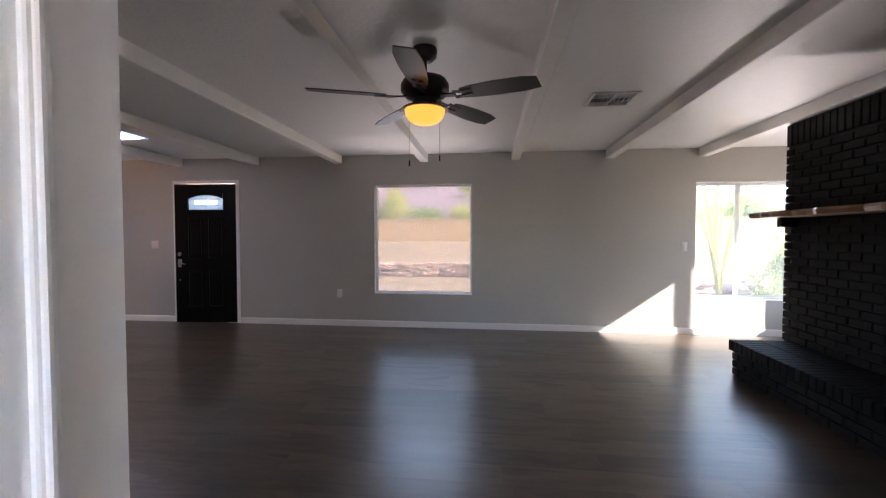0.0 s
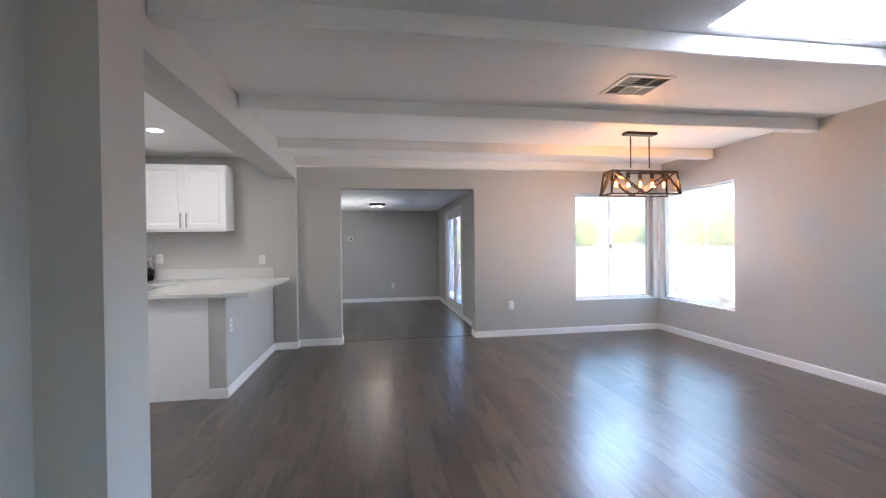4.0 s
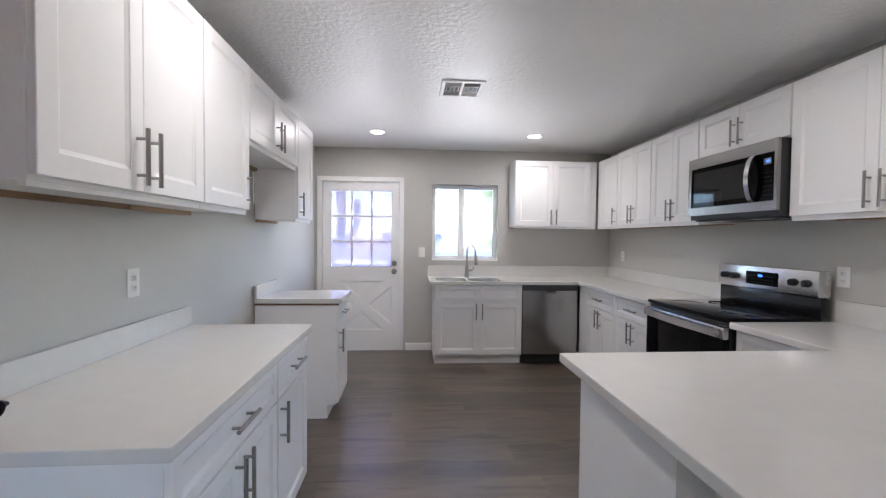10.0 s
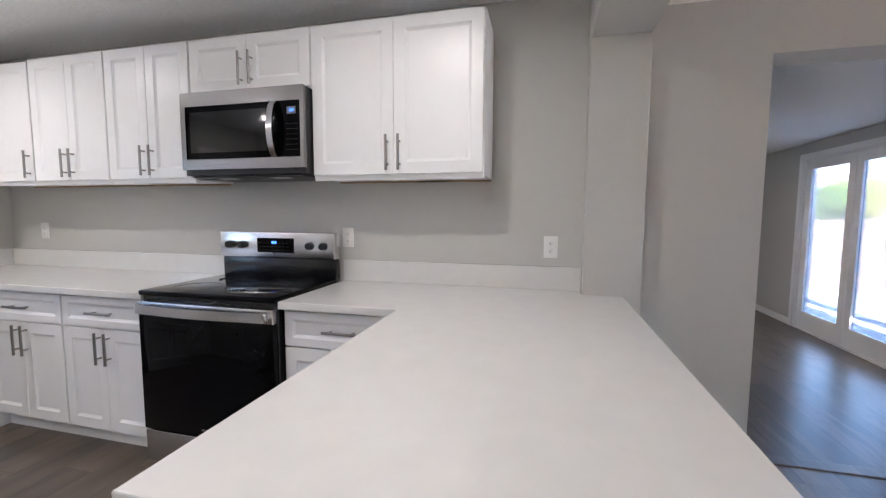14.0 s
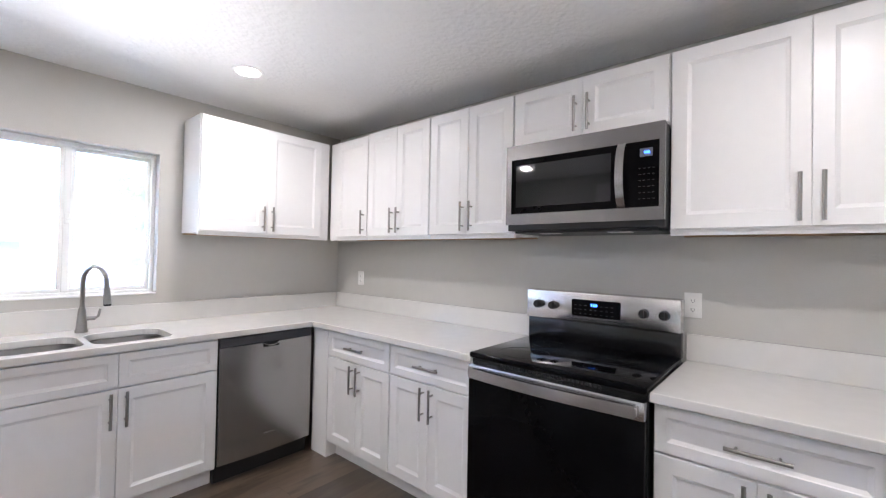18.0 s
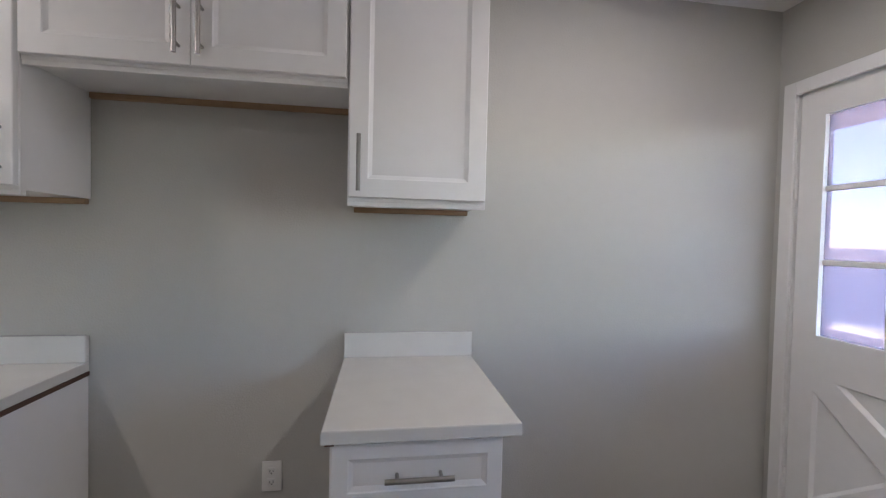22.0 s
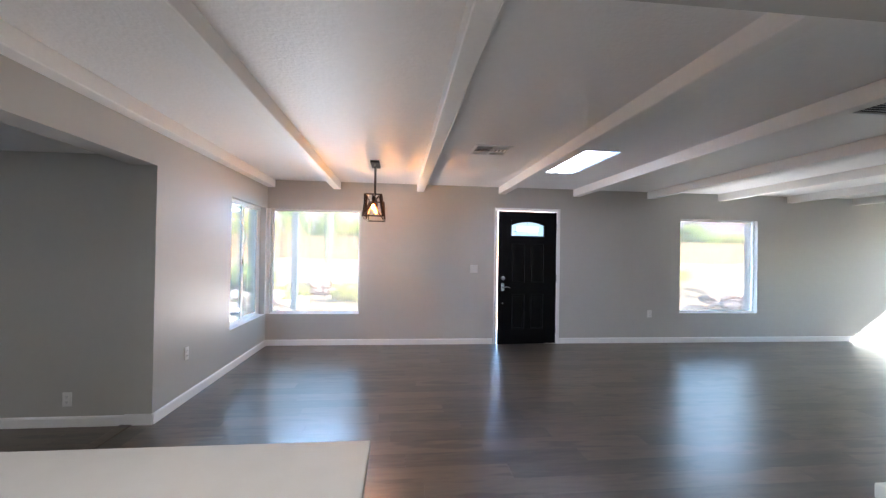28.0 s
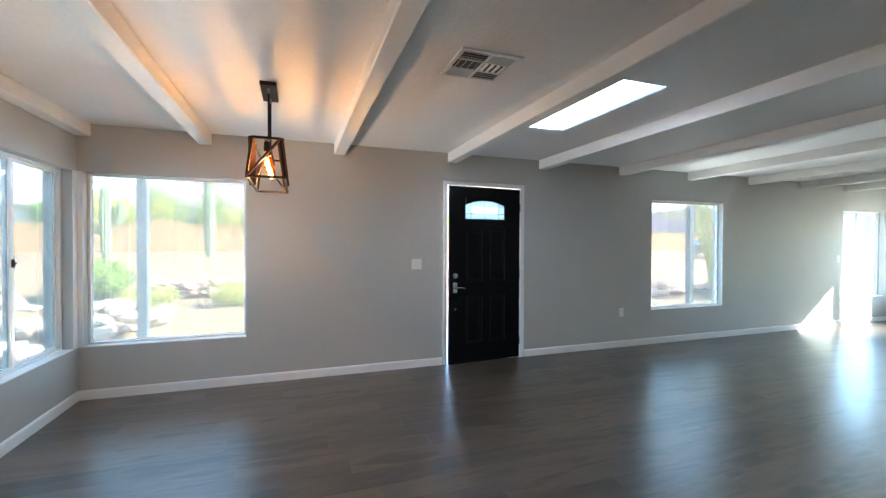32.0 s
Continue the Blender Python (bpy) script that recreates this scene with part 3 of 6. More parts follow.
def in_hole(wall, hole):
    """The pose and size of a window in a hole of the north, south, west or east wall."""
    a, b, c, d = hole
    m = {"n": pose(a, NORTH, c), "s": pose(b, SOUTH, c, rz=180), "w": pose(WEST, a, c, rz=90), "e": pose(EAST, b, c, rz=-90)}[wall]
    return m, b - a, d - c


window("window_1", *in_hole("n", WIN_LIVING), "fixed", "large fixed picture window in the front wall")
window("window_2", *in_hole("n", WIN_CORNER_N), "fixed", "large fixed corner window looking at the yard")
window("window_3", *in_hole("w", WIN_CORNER_W), 0.58, "white corner window with a sliding pane")
window("window_4", *in_hole("n", WIN_EAST_N), 0.55, "white corner window beside the fireplace")
window("window_5", *in_hole("e", WIN_EAST_E), 0.38, "sunlit white corner window in the end wall")
window("window_6", *in_hole("s", WIN_KITCHEN), 0.355, "white sliding window over the kitchen sink")

# white corner posts between the meeting windows
bm = bmesh.new()
box(bm, WEST, WEST + 0.044, NORTH - 0.004, NORTH + 0.0, 0.46, 1.985)
box(bm, WEST, WEST + 0.004, NORTH - 0.069, NORTH - 0.004, 0.46, 1.985)
structure("trim_corner_post", bm, TRIM, "white painted post between the corner windows", "trim")

# skylight
light = tagged(thing("window_skylight", pose(SKYLIGHT[0], SKYLIGHT[2], CEIL), "white diffusing skylight between the beams", "skylight"), kind="structure")
sw, sl = SKYLIGHT[1] - SKYLIGHT[0], SKYLIGHT[3] - SKYLIGHT[2]
bm = bmesh.new()
for x0, x1, y0, y1 in ((-0.04, 0, -0.04, sl + 0.04), (sw, sw + 0.04, -0.04, sl + 0.04), (0, sw, -0.04, 0), (0, sw, sl, sl + 0.04)):
    box(bm, x0, x1, y0, y1, 0.071, 0.085)
part("curb", bm, TRIM, light)


def obscure(name, color):
    """Cloudy glass or acrylic that lets light through and no view."""
    m = bpy.data.materials.new(name)
    m.use_nodes = True
    nodes = m.node_tree.nodes
    nodes.remove(nodes["Principled BSDF"])
    cloud = nodes.new("ShaderNodeBsdfTranslucent")
    cloud.inputs["Color"].default_value = (*color, 1)
    m.node_tree.links.new(cloud.outputs[0], nodes["Material Output"].inputs["Surface"])
    return m


DIFFUSER = obscure("white_acrylic_diffuser", (0.195, 0.203, 0.222))
BEVEL_GLASS = obscure("pale_cyan_leaded_glass", (0.255, 0.295, 0.305))
LITE_GLASS = obscure("white_textured_glass", (0.40, 0.44, 0.45))
bm = bmesh.new()
bmesh.ops.create_grid(bm, x_segments=1, y_segments=1, size=0.5, matrix=Matrix.LocRotScale((sw / 2, sl / 2, 0.012), None, (sw, sl, 1)))
part("pane", bm, DIFFUSER, light, "white acrylic diffuser")


# ---- doors ----
def casing(bm, a, b, top, y, out, bottom=0.0, w=0.06):
    """Door casing on a wall along x, between a and b; out: -1 or 1, the way it faces."""
    for x0, x1, z0, z1 in ((a - w, a, bottom, top + w), (b, b + w, bottom, top + w), (a, b, top, top + w)):
        box(bm, x0, x1, y, y + 0.016 * out, z0, z1, 0.003)
    return bm


def raised_panel(bm, x0, x1, z0, z1, y, depth=0.008, lip=0.03):
    """A moulded panel standing proud of a door's face at y, towards -y."""
    outer = [(x0, z0), (x1, z0), (x1, z1), (x0, z1)]
    rings = []
    for inset, d in ((0, 0.0), (lip * 0.3, depth), (lip * 0.6, depth), (lip, 0.001), (lip * 1.6, depth * 0.9)):
        rings.append([bm.verts.new((x + inset * (1 if x == x0 else -1), y - d, z + inset * (1 if z == z0 else -1))) for x, z in outer])
    for low, high in zip(rings, rings[1:]):
        for i in range(4):
            bm.faces.new((low[i], low[(i + 1) % 4], high[(i + 1) % 4], high[i]))
    bm.faces.new(rings[-1])
    return bm


# front door: black, ajar, hinged on its east side
bm = bmesh.new()
casing(bm, -4.60, -3.66, 2.035, NORTH, -1, w=0.05)
structure("trim_front_door", bm, TRIM, "white painted door casing", "trim")
bm = bmesh.new()
for x0, x1, z0, z1 in ((-4.62, -4.60, -0.2, 2.05), (-3.66, -3.64, -0.2, 2.05), (-4.60, -3.66, 2.035, 2.05), (-4.60, -3.66, -0.2, 0.006)):
    box(bm, x0, x1, NORTH + 0.001, 5.83, z0, z1)
structure("trim_front_door_jamb", bm, TRIM, "white painted door jamb", "trim")
DOOR_W, DOOR_H = 0.93, 2.02
door = tagged(thing("door_1", pose(-3.663, NORTH + 0.008, 0.008, rz=3.8), "black four-panel front door with arched lite, ajar", "door"), kind="structure")
# local: hinge at x = 0, slab towards -x, inner face y = 0, outer face y = 0.044
bm = bmesh.new()
lite = (-0.73, -0.205, 1.65, 1.86)
holed(bm, "x", -DOOR_W, 0, 0.0, 0.044, 0, DOOR_H, [(lite[0], lite[1], lite[2], lite[3] + 0.03)])
for x0, x1 in ((-0.73, -0.51), (-0.425, -0.205)):
    raised_panel(bm, x0, x1, 0.93, 1.53, 0.0)
    raised_panel(bm, x0, x1, 0.22, 0.76, 0.0)
part("slab", bm, BLACK_PAINT, door)
bm = bmesh.new()
box(bm, -DOOR_W + 0.002, -0.002, 0.004, 0.040, -0.0065, 0.0)
part("door_sweep", bm, BLACK_PLASTIC, door, "black rubber door sweep")
bm = bmesh.new()
steps = 12
arch = lambda u: 0.055 * (1 - (2 * u - 1) ** 2) + 1.81
for i in range(steps):
    u0, u1 = i / steps, (i + 1) / steps
    x0, x1 = lite[0] + (lite[1] - lite[0]) * u0, lite[0] + (lite[1] - lite[0]) * u1
    quad = [(x0, arch(u0)), (x1, arch(u1)), (x1, 1.90), (x0, 1.90)]
    front = [bm.verts.new((x, -0.006, z)) for x, z in quad]
    back = [bm.verts.new((x, 0.040, z)) for x, z in quad]
    bm.faces.new(front)
    bm.faces.new(back[::-1])
    bm.faces.new((front[0], front[1], back[1], back[0]))
box(bm, lite[0] - 0.02, lite[1] + 0.02, -0.006, 0.0, lite[2] - 0.02, lite[2])
part("lite_frame", bm, BLACK_PAINT, door)
# leaded lite: nine pieces of cloudy glass in lead
xs, zs = (lite[0], -0.65, -0.47, -0.285, lite[1]), (lite[2], 1.715, 1.80, 1.885)
for i in range(4):
    for j in range(3):
        inner = i in (1, 2) and j == 1
        bm = bmesh.new()
        box(bm, xs[i] + 0.002, xs[i + 1] - 0.002, 0.020, 0.024, zs[j] + 0.002, zs[j + 1] - 0.002)
        part("pane", bm, LITE_GLASS if inner else BEVEL_GLASS, door, "white textured glass" if inner else "pale cyan leaded glass")
bm = bmesh.new()
for x in xs[1:4]:
    box(bm, x - 0.002, x + 0.002, 0.017, 0.026, zs[0], zs[3])
for z in zs[1:3]:
    box(bm, xs[0], xs[4], 0.0175, 0.0255, z - 0.002, z + 0.002)
part("lead_came", bm, STEEL_Z, door)
bm = bmesh.new()
rod(bm, (-0.86, -0.012, 1.0), (-0.86, 0, 1.0), 0.030, sides=20)
rod(bm, (-0.86, -0.024, 1.0), (-0.86, -0.012, 1.0), 0.018, sides=16)
part("deadbolt", bm, CHROME, door, "", True)
bm = bmesh.new()
box(bm, -0.887, -0.833, -0.010, 0, 0.805, 0.925, 0.004)
rod(bm, (-0.86, -0.05, 0.865), (-0.86, -0.012, 0.865), 0.012, sides=12)
tube(bm, [(-0.865, -0.05, 0.865), (-0.82, -0.052, 0.868), (-0.775, -0.05, 0.862), (-0.75, -0.046, 0.850)], [0.011, 0.010, 0.009, 0.006])
part("door_handle", bm, CHROME, door, "chrome lever handle", True)
bm = bmesh.new()
rod(bm, (-0.86, -0.006, 0.62), (-0.86, 0, 0.62), 0.012, sides=12)
part("latch", bm, CHROME, door)
for z in (0.2, 1.0, 1.8):
    bm = bmesh.new()
    rod(bm, (0.004, -0.006, z - 0.05), (0.004, -0.006, z + 0.05), 0.006, sides=8)
    part("hinge", bm, BRONZE, door)

# back door: white, nine lites over a crossbuck
bm = bmesh.new()
casing(bm, -5.42, -4.52, 2.0, SOUTH, 1, 0, 0.055)
structure("trim_back_door", bm, TRIM, "white painted door casing", "trim")
bm = bmesh.new()
for x0, x1, z0, z1 in ((-5.43, -5.42, -0.2, 2.02), (-4.52, -4.51, -0.2, 2.02), (-5.42, -4.52, 2.01, 2.02), (-5.42, -4.52, -0.2, 0.004)):
    box(bm, x0, x1, -3.94, SOUTH - 0.001, z0, z1)
for x0, x1, z0, z1 in ((-5.42, -5.398, 0.004, 2.01), (-4.542, -4.52, 0.004, 2.01), (-5.398, -4.542, 1.985, 2.01), (-5.398, -4.542, 0.004, 0.03)):
    box(bm, x0, x1, -3.885, -3.8585, z0, z1)
structure("trim_back_door_jamb", bm, TRIM, "white painted door jamb", "trim")
door = tagged(thing("door_2", pose(-4.525, SOUTH - 0.012, 0.006, rz=180), "white back door with nine panes over a crossbuck", "door"), kind="structure")
# local: x from the hinge side to the latch side, inner face y = 0, outer face y = 0.044
W2, H2 = 0.89, 1.998
LX0, LX1, LZ0, LZ1 = 0.098, 0.80, 0.99, 1.885
bm = bmesh.new()
CX0, CX1, CZ0, CZ1 = 0.07, 0.83, 0.205, 0.85
holed(bm, "x", 0, W2, 0.0, 0.044, 0, H2, [(LX0, LX1, LZ0, LZ1), (CX0, CX1, CZ0, CZ1)])
part("slab", bm, TRIM, door)
bm = bmesh.new()
cw, ch = (LX1 - LX0) / 3, (LZ1 - LZ0) / 3
for i in (1, 2):
    box(bm, LX0 + cw * i - 0.011, LX0 + cw * i + 0.011, 0.008, 0.036, LZ0, LZ1, 0.003)
    box(bm, LX0, LX1, 0.0095, 0.0345, LZ0 + ch * i - 0.011, LZ0 + ch * i + 0.011, 0.003)
part("muntin", bm, TRIM, door)
for i in range(3):
    for j in range(3):
        bm = bmesh.new()
        box(bm, LX0 + cw * i, LX0 + cw * (i + 1), 0.020, 0.024, LZ0 + ch * j, LZ0 + ch * (j + 1))
        pane = part("pane", bm, LAVENDER, door)
        pane.visible_shadow = False
# crossbuck: a flat cross with four sunk triangles
bm = bmesh.new()
rim = [bm.verts.new((x, 0.0, z)) for x, z in ((CX0, CZ0), (CX1, CZ0), (CX1, CZ1), (CX0, CZ1))]
edges = [bm.edges.new((rim[k], rim[(k + 1) % 4])) for k in range(4)]
for q in (((0.175, 0.82), (0.725, 0.82), (0.45, 0.605)), ((0.185, 0.235), (0.45, 0.465), (0.715, 0.235)), ((0.095, 0.30), (0.095, 0.765), (0.375, 0.535)), ((0.805, 0.30), (0.525, 0.535), (0.805, 0.765))):
    mid = Vector((sum(c[0] for c in q) / 3, 0, sum(c[1] for c in q) / 3))
    rings = []
    for k, y in ((1.0, 0.0), (0.97, 0.003), (0.88, 0.013)):
        rings.append([bm.verts.new((mid.x + (x - mid.x) * k, y, mid.z + (z - mid.z) * k)) for x, z in q])
    edges += [bm.edges.new((rings[0][k], rings[0][(k + 1) % 3])) for k in range(3)]
    for low, high in zip(rings, rings[1:]):
        for k in range(3):
            bm.faces.new((low[k], low[(k + 1) % 3], high[(k + 1) % 3], high[k]))
    bm.faces.new(rings[-1])
bmesh.ops.triangle_fill(bm, use_beauty=True, use_dissolve=False, edges=edges)
back = [bm.verts.new((v.co.x, 0.044, v.co.z)) for v in rim]
for k in range(4):
    bm.faces.new((rim[k], rim[(k + 1) % 4], back[(k + 1) % 4], back[k]))
bm.faces.new(back)
part("crossbuck", bm, TRIM, door)
for z, name in ((1.03, "deadbolt"), (0.935, "door_knob")):
    bm = bmesh.new()
    rod(bm, (W2 - 0.055, -0.010, z), (W2 - 0.055, 0, z), 0.032, sides=20)
    if name == "door_knob":
        rod(bm, (W2 - 0.055, -0.035, z), (W2 - 0.055, -0.010, z), 0.012)
        bmesh.ops.create_uvsphere(bm, u_segments=18, v_segments=12, radius=0.029, matrix=Matrix.LocRotScale((W2 - 0.055, -0.052, z), None, (1, 0.8, 1)))
    else:
        rod(bm, (W2 - 0.055, -0.022, z), (W2 - 0.055, -0.010, z), 0.020, sides=16)
    part(name, bm, NICKEL, door, "", True)
for z in (0.35, 1.6, 1.05):
    bm = bmesh.new()
    rod(bm, (-0.004, -0.006, z - 0.045), (-0.004, -0.006, z + 0.045), 0.006, sides=8)
    part("hinge", bm, TRIM, door)

# french doors of the den
bm = bmesh.new()
casing(bm, -11.775, -10.08, 1.955, DEN_NORTH, -1, DEN_FLOOR, 0.07)
structure("trim_french_doors", bm, TRIM, "white painted door casing", "trim")
bm = bmesh.new()
box(bm, FRENCH[0] + 0.001, FRENCH[1] - 0.001, DEN_NORTH + 0.004, 3.315, 1.944, FRENCH[3] - 0.001)
box(bm, FRENCH[0] + 0.001, -11.769, DEN_NORTH + 0.004, 3.315, -0.199, 1.944)
box(bm, -10.083, FRENCH[1] - 0.001, DEN_NORTH + 0.004, 3.315, -0.199, 1.944)
box(bm, -11.769, -10.083, DEN_NORTH + 0.004, 3.315, -0.199, DEN_FLOOR + 0.008)
box(bm, -10.94, -10.912, DEN_NORTH + 0.076, DEN_NORTH + 0.09, DEN_FLOOR + 0.008, 1.944)
structure("trim_french_frame", bm, TRIM, "white painted door frame and threshold", "trim")
for x0, side in ((-11.768, 1), (-10.924, -1)):
    door = tagged(thing("door_3" if side > 0 else "door_4", pose(x0, DEN_NORTH + 0.03, DEN_FLOOR + 0.01), "white full-glass french door to the yard", "door"), kind="structure")
    bm = bmesh.new()
    holed(bm, "x", 0, 0.84, 0, 0.045, 0, 2.04, [(0.10, 0.74, 0.21, 1.93)])
    part("slab", bm, TRIM, door)
    bm = bmesh.new()
    box(bm, 0.10, 0.74, 0.02, 0.026, 0.21, 1.93)
    pane = part("pane", bm, DEN_GLASS, door)
    pane.visible_shadow = False
    if side < 0:
        bm = bmesh.new()
        rod(bm, (0.79, -0.05, 1.0), (0.79, 0, 1.0), 0.012)
        tube(bm, [(0.79, -0.05, 1.0), (0.735, -0.052, 1.0), (0.69, -0.05, 0.995)], 0.009)
        rod(bm, (0.79, -0.02, 1.13), (0.79, 0, 1.13), 0.022)
        part("door_handle", bm, BRONZE, door, "", True)

# doorway of the passage: lining with stop, casing on the living room side
bm = bmesh.new()
for x0, x1 in ((-0.404, -0.382), (0.400, 0.422)):
    box(bm, x0, x1, 0.255, LIVING_SOUTH + 0.008, 0, 2.05, 0.002)
box(bm, -0.382, 0.400, 0.255, LIVING_SOUTH + 0.008, 2.03, 2.05, 0.002)
box(bm, -0.382, -0.373, 0.300, 0.322, 0, 2.03, 0.002)
box(bm, -0.374, -0.367, 0.305, 0.313, 0, 2.03, 0.002)
box(bm, 0.388, 0.400, 0.285, 0.32, 0, 2.03, 0.002)
structure("trim_doorway", bm, TRIM, "white painted door lining with a stop", "trim")
bm = bmesh.new()
casing(bm, -0.392, 0.410, 2.04, LIVING_SOUTH, 1)
casing(bm, -0.392, 0.410, 2.04, 0.27, -1)
structure("trim_doorway_casing", bm, TRIM, "white painted door casing", "trim")


# ---- kitchen cabinets ----
def panel_front(bm, x0, x1, z0, z1, rail=0.058, thick=0.019):
    """A shaker front with a sunk field. Its back lies at y = 0, its face at y = -thick."""
    corners = ((x0, z0), (x1, z0), (x1, z1), (x0, z1))
    rings = []
    for inset, d in ((0, 0.0), (0, thick - 0.002), (0.002, thick), (rail, thick), (rail + 0.003, thick - 0.003), (rail + 0.014, thick - 0.0085)):
        rings.append([bm.verts.new((x + (inset if x == x0 else -inset), -d, z + (inset if z == z0 else -inset))) for x, z in corners])
    bm.faces.new(rings[0][::-1])
    for low, high in zip(rings, rings[1:]):
        for i in range(4):
            bm.faces.new((low[i], low[(i + 1) % 4], high[(i + 1) % 4], high[i]))
    bm.faces.new(rings[-1])
    return bm


def pull(parent, x, z, upright, long=0.172, y=-0.019):
    """A round bar pull on two posts."""
    bm = bmesh.new()
    d = Vector((0, 0, 1)) if upright else Vector((1, 0, 0))
    c = Vector((x, y - 0.032, z))
    rod(bm, c - d * long / 2, c + d * long / 2, 0.0068, sides=10)
    for k in (-0.32, 0.32):
        p = c + d * long * k
        rod(bm, p, (p.x, y, p.z), 0.005, sides=8)
    part("handle", bm, NICKEL, parent, "brushed nickel bar pull", True)


def fronts(cab, name, spans, z0, z1, handles, rail=0.058, upright=True):
    """Doors or drawers side by side; handles: for each its (x, z), or None."""
    for (x0, x1), h in zip(spans, handles):
        bm = bmesh.new()
        panel_front(bm, x0 + 0.0009, x1 - 0.0009, z0, z1, rail)
        front = part(name, bm, CABINET, cab)
        if h:
            pull(front, h[0], h[1], upright)


def split(w, n, side=0.004):
    return [(side + (w - 2 * side) * i / n, side + (w - 2 * side) * (i + 1) / n) for i in range(n)]


def door_handles(spans, z, single_side):
    if len(spans) == 2:
        return [(spans[0][1] - 0.032, z), (spans[1][0] + 0.032, z)]
    a, b = spans[0]
    return [(b - 0.032 if single_side == "right" else a + 0.032, z)]


def base_cabinet(m, w, label, drawers=1, doors=2, side="right", knobs=True, depth=0.60, group="kitchen base cabinets", open_top=False):
    cab = thing("base_cabinet", m, label, "cabinet", group)
    bm = bmesh.new()
    if open_top:
        box(bm, 0, w, 0, depth, 0.10, 0.66)
        for x0, x1, y0, y1 in ((0, 0.018, 0, depth), (w - 0.018, w, 0, depth), (0.018, w - 0.018, 0, 0.02), (0.018, w - 0.018, depth - 0.015, depth)):
            box(bm, x0, x1, y0, y1, 0.66, BOX_TOP)
        bmesh.ops.remove_doubles(bm, verts=bm.verts, dist=0.0001)
    else:
        box(bm, 0, w, 0, depth, 0.10, BOX_TOP, 0.001)
    part("body", bm, CABINET, cab)
    bm = bmesh.new()
    box(bm, 0, w, 0.060, depth, 0.0, 0.10)
    part("toe_kick", bm, CABINET, cab)
    spans = split(w, drawers)
    fronts(cab, "drawer_front", spans, 0.680, 0.846, [((a + b) / 2, 0.763) if knobs else None for a, b in spans], 0.040, False)
    spans = split(w, doors)
    fronts(cab, "door", spans, 0.112, 0.672, door_handles(spans, 0.574, side))
    return cab


def wall_cabinet(m, w, h, label, doors=2, side="right", depth=0.285, low=True, cover=None, group="kitchen wall cabinets"):
    cab = thing("wall_cabinet", m, label, "cabinet", group)
    bm = bmesh.new()
    box(bm, 0, w, 0, depth, 0, h, 0.001)
    part("body", bm, CABINET, cab)
    bm = bmesh.new()
    box(bm, 0.001, w - 0.001, 0.002, 0.020, -0.014, 0.0)
    part("light_rail", bm, CABINET, cab)
    bm = bmesh.new()
    box(bm, 0.004, w - 0.004, depth - 0.022, depth - 0.002, -0.010 if low and depth < 0.286 else -0.020, 0.0, 0.002)
    part("hanging_rail", bm, RAW_WOOD, cab, "raw pine hanging rail")
    spans = split(w, doors) if cover is None else cover
    fronts(cab, "door", spans, 0.012, h - 0.006, door_handles(spans, 0.115 if low else 0.12, side))
    return cab


UP0, UP1 = 1.478, 2.236
BASE_W, BASE_S, BASE_E, BASE_P = -7.40, -3.19, -5.014, -0.415
UPPER_W, UPPER_S, UPPER_E = -7.71, -3.51, -4.722
EAST_SIDE, SOUTH_SIDE, WEST_SIDE = -90, 180, 90

# west wall, south to north
base_cabinet(pose(BASE_W, -3.016, 0, rz=90), 0.605, "white shaker base cabinet beside the dishwasher corner")
base_cabinet(pose(BASE_W, -2.409, 0, rz=90), 0.600, "white shaker base cabinet beside the range")
base_cabinet(pose(BASE_W, -1.021, 0, rz=90), 0.60, "white shaker base cabinet between range and peninsula")
bm = bmesh.new()
box(bm, -7.99, BASE_W + 0.019, -3.19, -3.018, 0.0, BOX_TOP, 0.001)
single("corner_filler", bm, CABINET, "white painted corner filler panel beside the dishwasher", "cabinet")
# peninsula, seen from the kitchen side
base_cabinet(pose(-7.31, BASE_P, 0), 0.452, "white shaker peninsula cabinet with one door", doors=1, side="left")
base_cabinet(pose(-6.860, BASE_P, 0), 0.596, "white shaker peninsula cabinet at the open end")
bm = bmesh.new()
box(bm, -7.40, -7.312, BASE_P, 0.18, 0.0, BOX_TOP, 0.001)
single("corner_filler", bm, CABINET, "white painted corner filler panel under the peninsula", "cabinet")
bm = bmesh.new()
box(bm, 0, 0.015, -0.019, 0.60, 0.10, BOX_TOP, 0.001)
end = thing("end_panel", pose(-6.263, BASE_P, 0), "white painted end panel of the peninsula", "panel")
part("panel", bm, CABINET, end)
bm = bmesh.new()
box(bm, 0, 0.024, 0.10, 0.60, 0.0, 0.10, 0.001)
part("plinth", bm, CABINET, end)
# south wall: sink base
base_cabinet(pose(-5.818, BASE_S, 0, rz=180), 0.930, "white shaker sink base with two false drawers", drawers=2, knobs=False, open_top=True)
# east wall
base_cabinet(pose(BASE_E, 0.19, 0, rz=-90), 0.745, "white shaker base cabinet with two doors", depth=0.58)
base_cabinet(pose(BASE_E, -0.557, 0, rz=-90), 0.478, "white shaker base cabinet with one door", doors=1, side="left", depth=0.58)
base_cabinet(pose(BASE_E, -1.938, 0, rz=-90), 0.445, "narrow white shaker base cabinet standing alone", doors=1, side="left", depth=0.58)

